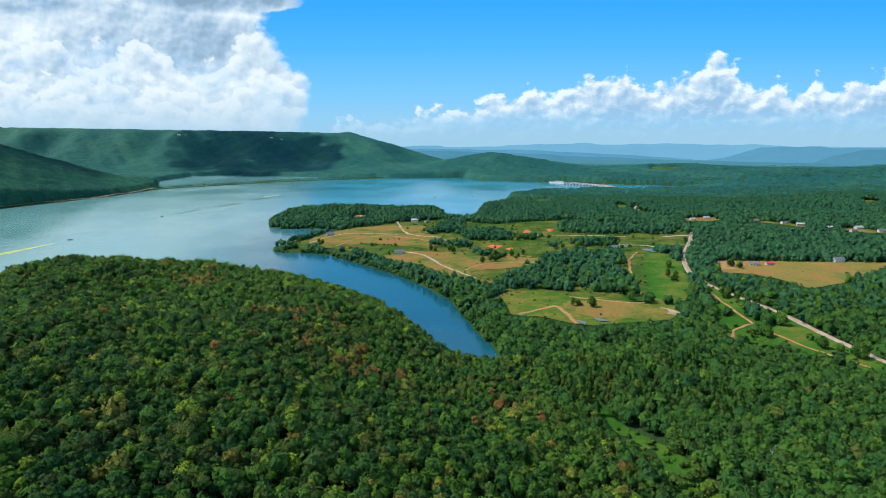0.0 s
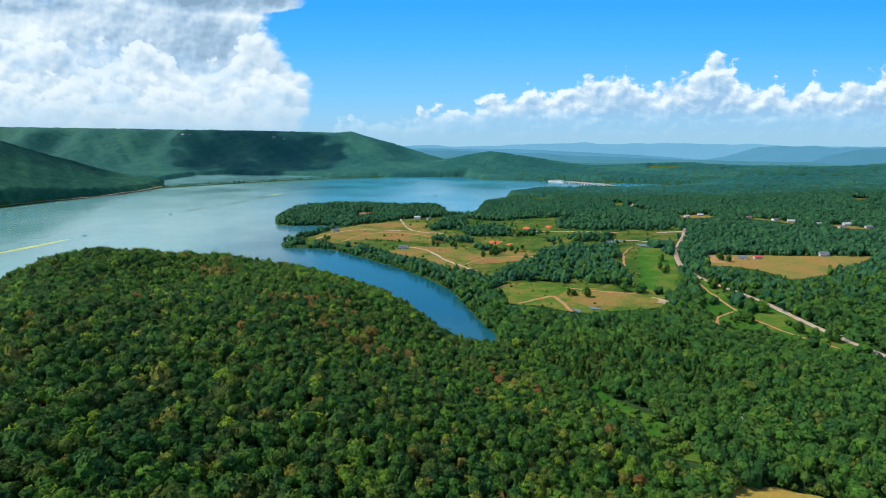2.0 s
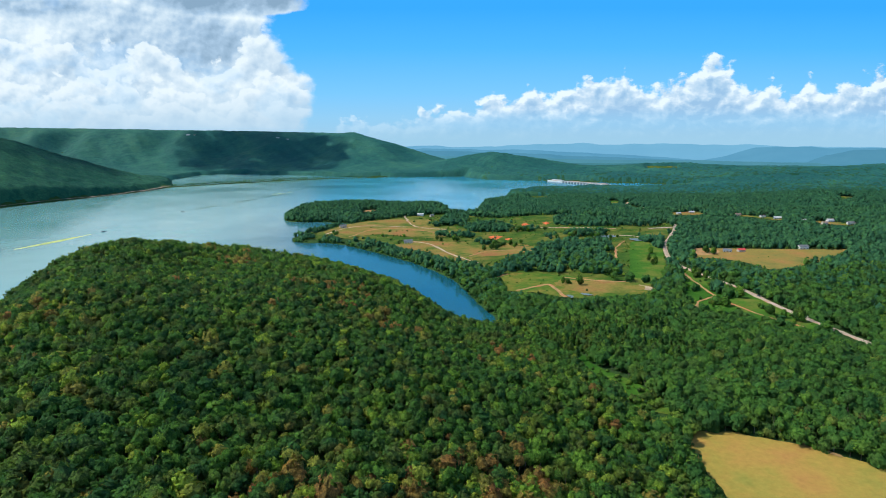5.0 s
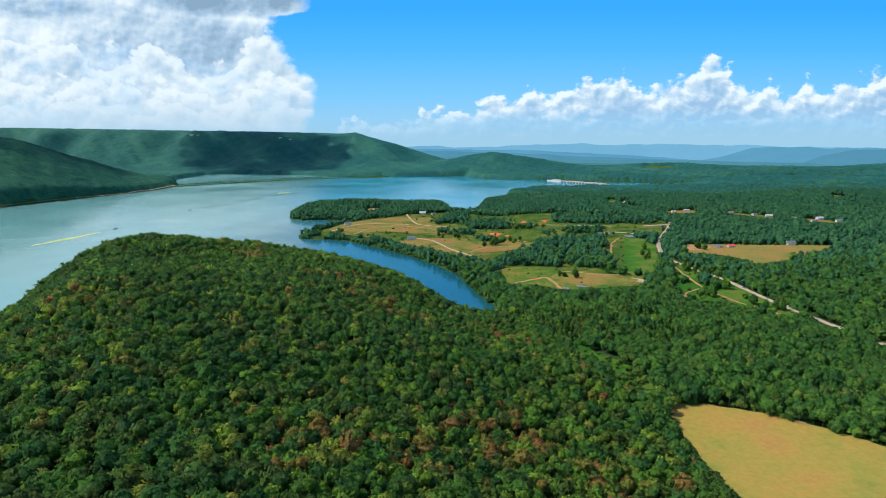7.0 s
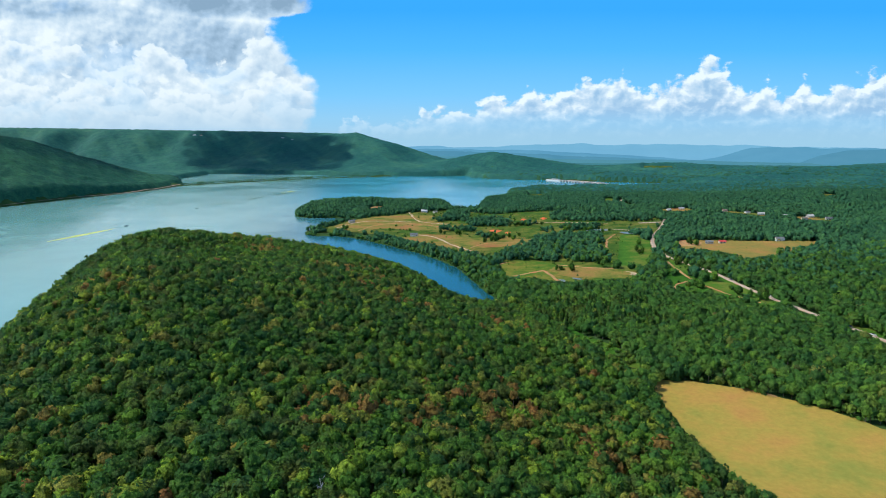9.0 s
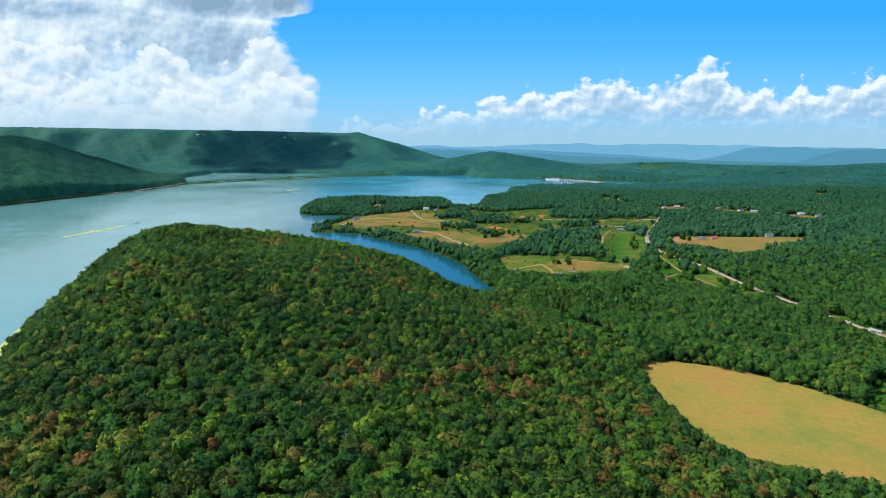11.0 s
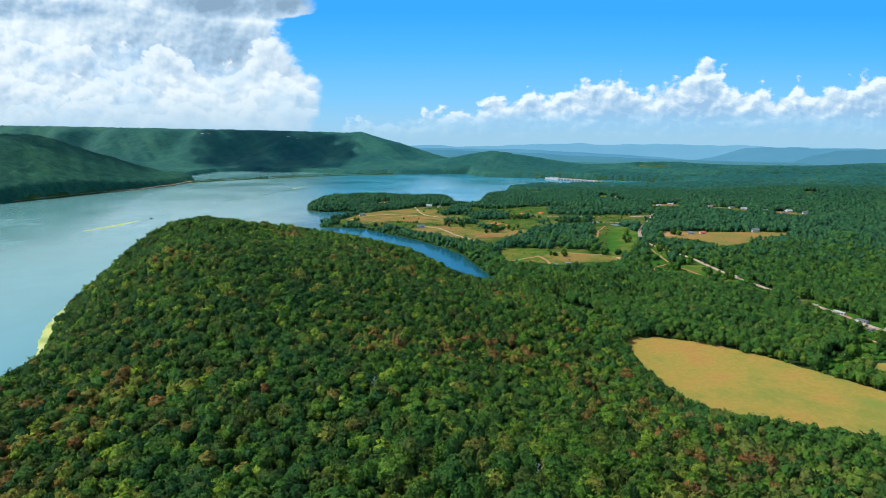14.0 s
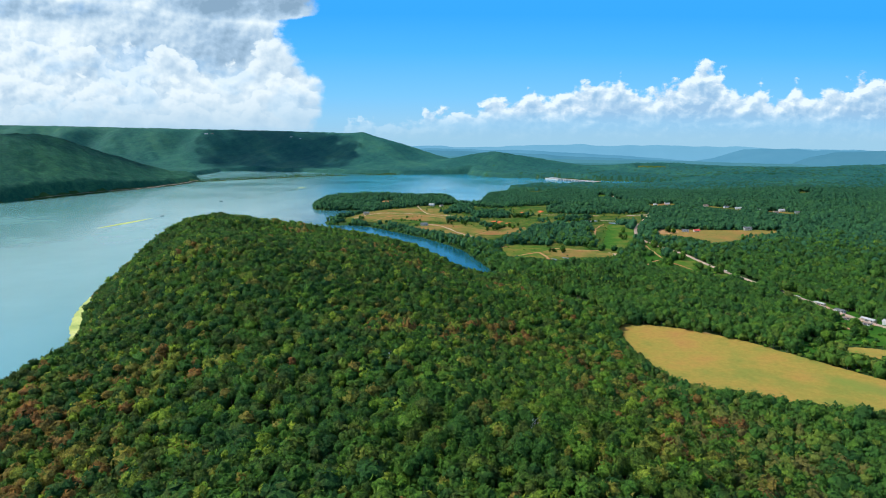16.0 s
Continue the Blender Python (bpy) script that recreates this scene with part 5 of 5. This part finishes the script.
for s in [(318, 302, -65, 16, 6, 2.8, TANWALL, ROOF_PALE, "long tan shed beside the road"), (324, 278, -60, 13, 7, 3, WALLS, ROOF_GREY, "white shed with a grey roof beside the road"), (333, 250, -60, 18, 8, 3.2, TANWALL, ROOF_PALE, "tan shed with a pale roof"),
          (318, 256, -60, 9, 6, 2.6, TANWALL, ROOF_BROWN, "small tan shed with a brown roof"), (346, 240, -50, 18, 11, 4, WALLS, ROOF_PALE, "large white workshop beside the road"), (312, 286, -70, 8, 5, 2.6, WALLS, ROOF_BROWN, "small white outbuilding beside the road"),
          (326, 240, -60, 10, 6, 2.6, WALLS, ROOF_BROWN, "small white shed on bare ground")]:
    shed(*s[:3], s[3] * 0.62, s[4] * 0.7, s[5] * 0.8, *s[6:])


def car(x, y, turn, paint, label):
    root = tagged(new("car"), label, "car", "vehicles along the road")
    root.matrix_world = pose(x, y, float(height(np.array([x]), np.array([y]))[0]) + 1.3, 0, 0, turn)
    boxes("body", [(-2.2, 2.2, -0.9, 0.9, 0.25, 0.85)], paint, root, "", 0.12)
    boxes("cabin", [(-1.2, 1.1, -0.8, 0.8, 0.85, 1.45)], GLASS, root, "dark glazed cabin", 0.2)
    for wx in (-1.4, 1.4):
        for wy in (-0.85, 0.85):
            bm = bmesh.new()
            bmesh.ops.create_cone(bm, cap_ends=True, segments=12, radius1=0.34, radius2=0.34, depth=0.25, matrix=pose(wx, wy, 0.3, 90))
            piece("wheel", bm, ROOF_GREY, root)


CARS = [(311, 330, WALLS, "white car parked beside the road"), (305, 352, ROOF_GREY, "dark car parked beside the road"), (262, 556, WALLS, "white car on the gravel road"), (269, 520, ROOF_GREY, "dark grey car on the gravel road"), (283, 455, WALLS, "white van beside the gravel road")]
for x, y, m, t in CARS:
    car(x, y, -70, m, t)


def boat(x, y, turn):
    root = tagged(new("boat"), "small dark fishing boat on open water", "boat", "boats on the lake")
    root.matrix_world = pose(x, y, 0, 0, 0, turn)
    bm = bmesh.new()
    sec = [(-4, 1.2, 0.9), (0, 1.4, 0.9), (3, 0.9, 1.0), (5, 0.05, 1.2)]
    ringv = [[bm.verts.new(q) for q in ((sx, -w, top), (sx, -w * 0.6, -0.2), (sx, w * 0.6, -0.2), (sx, w, top))] for sx, w, top in sec]
    for a, b in zip(ringv[:-1], ringv[1:]):
        for i in range(4):
            bm.faces.new((a[i], a[(i + 1) % 4], b[(i + 1) % 4], b[i]))
    bm.faces.new(ringv[0][::-1])
    piece("hull", bm, HULL, root)
    boxes("console", [(-0.5, 0.8, -0.6, 0.6, 0.9, 2.1)], ROOF_GREY, root, "dark steering console", 0.1)
    boxes("motor", [(-4.6, -4.0, -0.35, 0.35, -0.1, 1.6)], ROOF_GREY, root, "dark outboard motor", 0.1)


boat(-198, 1776, 20), boat(-82, 1819, 160), boat(-774, 972, 60), boat(-787, 1287, 30)


def mat_on_water(name, pts, label, category, material=None, lift=0.06):
    edge = curve_through(pts, 3.0, True)
    e2 = edge + 1.6 * np.stack([wave(edge[:, 0], edge[:, 1], 4, 1), wave(edge[:, 1], edge[:, 0], 5, 2)], 1)
    bm = bmesh.new()
    top = bm.faces.new([bm.verts.new((x, y, lift)) for x, y in e2])
    bmesh.ops.triangulate(bm, faces=[top])
    me = bpy.data.meshes.new(name)
    bm.to_mesh(me)
    bm.free()
    me.materials.append(material or ALGAE)
    tagged(new(name, me), label, category, "floating weed")


def strip(pts, w):
    """An outline round a line, thin at both ends."""
    c = curve_through(pts, 12.0)
    d = np.gradient(c, axis=0)
    d /= np.linalg.norm(d, axis=1)[:, None]
    s = np.stack([-d[:, 1], d[:, 0]], 1)
    k = (w / 2 * np.sin(np.linspace(0.15, math.pi - 0.1, len(c))))[:, None]
    return [tuple(q) for q in np.vstack([c + s * k, (c - s * k)[::-1]])]


mat_on_water("algae_mat", strip([(-797, 785), (-790, 822), (-783, 872), (-780, 905), (-776, 938)], 15), "long yellow-green algae streak on the lake", "algae")
mat_on_water("algae_mat", strip([(-735, 1739), (-718, 1780), (-700, 1814)], 10), "yellow-green algae streak far out on the lake", "algae")
mat_on_water("algae_mat", strip([(-352, 96), (-351, 112), (-353, 124), (-360, 134)], 9), "pale yellow algae along the wooded shore", "algae")
mat_on_water("algae_mat", strip([(-360, 138), (-368, 158), (-384, 184), (-402, 210), (-424, 244), (-444, 278), (-462, 312)], 12), "pale yellow algae along the wooded shore", "algae")
mat_on_water("algae_mat", strip([(-358, 44), (-353, 60), (-352, 76), (-353, 92)], 8), "pale yellow algae along the wooded shore", "algae")
for q, w in (([(-778, 1326), (-772, 1380), (-766, 1440)], 6), ([(-752, 1490), (-739, 1540), (-730, 1600)], 7), ([(-724, 1640), (-713, 1705), (-700, 1760)], 7), ([(-445, 1909), (-390, 1922), (-335, 1937)], 9)):
    mat_on_water("weed_mat", strip(q, w), "dark line of floating water weed", "water weed", FLOOR)


def dam():
    root = tagged(new("dam"), "low concrete dam and lock with a pale powerhouse", "dam")
    root.matrix_world = pose(440, 2112, 0, 0, 0, 129.6)
    boxes("wall", [(0, 372, -4, 4, -8, 5)], CONCRETE, root, "grey concrete dam wall", 0.2)
    boxes("embankment", [(96, 290, -52, -4.2, -8, 4.4)], DIRT, root, "pale pinkish bare embankment", 0.6)
    for k in range(13):
        boxes("pier", [(92 + k * 16, 95 + k * 16, -4.1, 8, -8, 8)], CONCRETE, root, "", 0.15)
        if k < 12:
            boxes("gate", [(95.2 + k * 16, 107.8 + k * 16, 4.1, 5, -4, 4.6)], ROOF_GREY, root, "dark steel spillway gate", 0.1)
    hall = boxes("powerhouse", [(308, 352, -18, -4.2, -4, 8.5)], CONCRETE, root, "pale concrete powerhouse", 0.3)
    for k in range(6):
        boxes("window", [(311 + k * 7, 315 + k * 7, -4.3, -3.9, 5.9, 7.8)], GLASS, hall, "tall dark window")
    for s in (-1, 1):
        boxes("lock_wall", [(2, 96, s * 16 - 4, s * 16 + 4, -8, 4.5)], CONCRETE, root, "pale concrete lock wall", 0.2)
    boxes("deck", [(0, 372, -3, 3, 5, 5.7)], GRAVEL, root, "road deck along the crest", 0.1)


dam()
ribbon("road", WEST_ROAD, 10, GRAVEL, "pale rocky bank road along the west shore", "road", 1.6)
ribbon("road", [(60, 2462), (120, 2450), (194, 2436)], 12, DIRT, "pale rocky bank beside the dam", "road", 1.6)
# trees along the causeway
cw = curve_through(CAUSEWAY[:-1], 9.0)
cw = cw + rng.uniform(-2.5, 2.5, cw.shape)
cw = cw[rng.uniform(size=len(cw)) < 0.92]
stuff("shore_trees", np.column_stack([cw, np.full(len(cw), 7.0)]), rng.uniform(2.5, 5.5, len(cw)), rng.uniform(0.9, 1.4, len(cw)), DOMES, np.full(len(cw), 0.2), "row of small trees along the causeway", LEAF_MID, False)

# scrub on the rough pasture, the meadows and the creek gap
sx, sy = [q.ravel() for q in np.meshgrid(np.arange(-360, 520, 5.2), np.arange(45, 1220, 5.2))]
sx, sy = sx + rng.uniform(-2.7, 2.7, len(sx)), sy + rng.uniform(-2.7, 2.7, len(sx))
patchy = np.clip(0.16 + 0.5 * wave(sx, sy, 24, 0.9) + 0.2 * wave(sx, sy, 9, 2.4), 0.012, 0.5)
often = np.zeros(len(sx))
often[inside(sx, sy, PASTURE)] = 0.85
for k, q in (("spit", 0.06), ("shore", 0.14), ("mid", 0.6), ("low", 0.16), ("green", 0.10), ("verge", 0.55), ("east", 0.05), ("town", 2.2), ("hay2", 0.05), ("glade", 6.0)):
    often[inside(sx, sy, FIELDS[k])] = q
for k in ("low", "green", "east", "spit", "shore", "hay", "hay2", "town", "verge"):
    often[(dist_to(sx, sy, np.array(FIELDS[k] + FIELDS[k][:1], float)) < 5) & ~inside(sx, sy, FIELDS[k])] = 4.0 if k in ("hay", "hay2") else 1.3
ok = (rng.uniform(size=len(sx)) < often * patchy) & (height(sx, sy) > 0.6)
for q in PONDS:
    ok &= ~inside(sx, sy, q)
for pts, w in ROADS.values():
    ok &= dist_to(sx, sy, curve_through(pts, 25.0)) > w / 2 + 1
for x, y, w, d, h in CLAYS:
    ok &= ~((abs(sx - x) < w / 2 + 2) & (sy - y < d / 2) & (sy - y > -d / 2 - 25))
sx, sy = sx[ok], sy[ok]
srad = np.clip(1.25 * np.exp(0.42 * rng.normal(size=len(sx))), 0.6, 3.6) * np.where(sy < 300, 1.5, 1.0)
stuff("scrub", np.column_stack([sx, sy, height(sx, sy) + 0.4 + 0.55 * srad]), srad, rng.uniform(0.8, 1.3, len(sx)), TINIES, np.clip(0.3 + 0.16 * rng.normal(size=len(sx)), 0.02, 0.66), "low green bushes and brambles on rough pasture", LEAF)

# bushes that overhang the waterline
shore = np.vstack([curve_through(q, 2.6) for q in (COVE_EAST, SPIT_BACK, HILL_NORTH, ISLAND, HILL_WEST[3:])])
shore = np.repeat(shore, 3, 0) + rng.uniform(-5.5, 5.5, (3 * len(shore), 2))
lie = height(shore[:, 0], shore[:, 1])
shore = shore[(lie > 0.1) & (lie < 3.5) & (rng.uniform(size=len(lie)) < 0.55 + 0.5 * wave(shore[:, 0], shore[:, 1], 19, 0.2))]
brad = np.clip(1.9 * np.exp(0.35 * rng.normal(size=len(shore))), 0.9, 4.2)
stuff("shore_scrub", np.column_stack([shore, height(shore[:, 0], shore[:, 1]) + 0.6 * brad]), brad, rng.uniform(0.8, 1.4, len(shore)), TINIES, np.clip(0.26 + 0.14 * rng.normal(size=len(shore)), 0.02, 0.66), "green bushes overhanging the lake shore", LEAF_VALLEY)

# single trees on the pasture
LONE = [([(-40, 780), (50, 845), (45, 875), (-25, 880)], 16), ([(40, 960), (110, 1000), (60, 1030), (0, 985)], 9), ([(60, 870), (210, 860), (200, 930), (110, 930)], 12), ([(-330, 930), (-290, 925), (-300, 960)], 3),
        ([(80, 640), (150, 610), (120, 560), (60, 560)], 5), ([(228, 560), (258, 500), (250, 600)], 6), ([(205, 520), (232, 560), (240, 500), (215, 470)], 9), ([(250, 470), (285, 430), (262, 450)], 6), ([(222, 600), (240, 640), (245, 590)], 5), ([(236, 170), (262, 200), (290, 205), (262, 182)], 5), ([(290, 205), (305, 240), (315, 210), (310, 190)], 3), ([(200, 640), (235, 720), (215, 800), (190, 700)], 6), ([(286, 770), (310, 780), (312, 750), (295, 745)], 6), ([(-130, 880), (-60, 890), (-90, 900)], 4)]
for poly, count in LONE:
    q = np.array(poly, float)
    made = 0
    while made < count:
        w = rng.dirichlet(np.ones(len(q)))
        x, y = w @ q
        if any(dist_to(np.array([x]), np.array([y]), curve_through(r[0], 25.0))[0] < 6 for r in ROADS.values()):
            continue
        s = float(rng.uniform(0.6, 1.1))
        tree(x, y, float(height(np.array([x]), np.array([y]))[0]) + 0.5 - 4.2 * s, s, float(rng.uniform(1.1, 1.4)), int(rng.integers(0, 8)), "standing alone on the pasture", "trees on the pasture")
        made += 1

# the ragged rim of trees round the verge and along its road
rim = np.repeat(np.array([(175, 588), (179, 553), (186, 542), (200, 545), (214, 550), (218, 579), (220, 505), (230, 539), (172, 512), (183, 502), (195, 498), (201, 484), (256, 481), (269, 504), (211, 459), (223, 452), (232, 440), (243, 435), (253, 426), (264, 427), (263, 407), (278, 424), (277, 397), (277, 384), (253, 595), (260, 559), (266, 538)], float), 3, 0)
rim = rim + rng.uniform(-1, 1, rim.shape) * (6, 10)
rim = rim[np.min([dist_to(rim[:, 0], rim[:, 1], curve_through(r[0], 25.0)) for r in ROADS.values()], 0) > 5.5]
rad = rng.uniform(2.8, 5.4, len(rim))
stuff("verge_trees", np.column_stack([rim, height(rim[:, 0], rim[:, 1]) + 0.8 * rad]), rad, rng.uniform(1.0, 1.4, len(rim)), SMALLS, np.clip(0.3 + 0.14 * rng.normal(size=len(rim)), 0.02, 0.6), "ragged rim of green trees round the verge", LEAF_VALLEY)



def snag(x, y, size):
    """A bare, silver-grey dead tree that rises over the canopy."""
    r = np.random.default_rng(int(abs(x * 7 + y)))
    z = float(height(np.array([x]), np.array([y]))[0])
    root = tagged(new("dead_tree"), "bare silver-grey dead tree in the woodland", "tree", "dead trees")
    root.matrix_world = pose(x, y, z, 0, 0, 0) @ Matrix.Diagonal((0.8, 0.8, size, 1))

    def limbs(name, spec):
        bm = bmesh.new()
        for a, b, ra, rb in spec:
            d = Vector(b) - Vector(a)
            q = bmesh.ops.create_cone(bm, cap_ends=True, segments=5, radius1=ra, radius2=rb, depth=d.length)
            bmesh.ops.transform(bm, matrix=Matrix.Translation((Vector(a) + Vector(b)) / 2) @ d.to_track_quat("Z", "Y").to_matrix().to_4x4(), verts=q["verts"])
        piece(name, bm, DEADWOOD, root)
    limbs("trunk", [((0, 0, -0.5), (0.3, 0.1, 13.5), 0.25, 0.07)])
    for k in range(9):
        g, z0 = k * 2.4 + r.uniform(0, 0.6), 7 + k * 0.65
        e = (1.7 * math.cos(g), 1.7 * math.sin(g), z0 + 1.2)
        limbs("branch", [((0.2, 0, z0), e, 0.09, 0.04), (e, (e[0] * 1.5, e[1] * 1.4, e[2] + 0.9), 0.04, 0.02), (e, (e[0] * 1.1 + 0.6, e[1] * 1.1 - 0.5, e[2] + 1.0), 0.04, 0.02)])


for x, y, size in ((138, 283, 1.0), (17, -50, 1.0), (-62, 25, 1.0), (255, 180, 0.6)):
    snag(x, y, size)
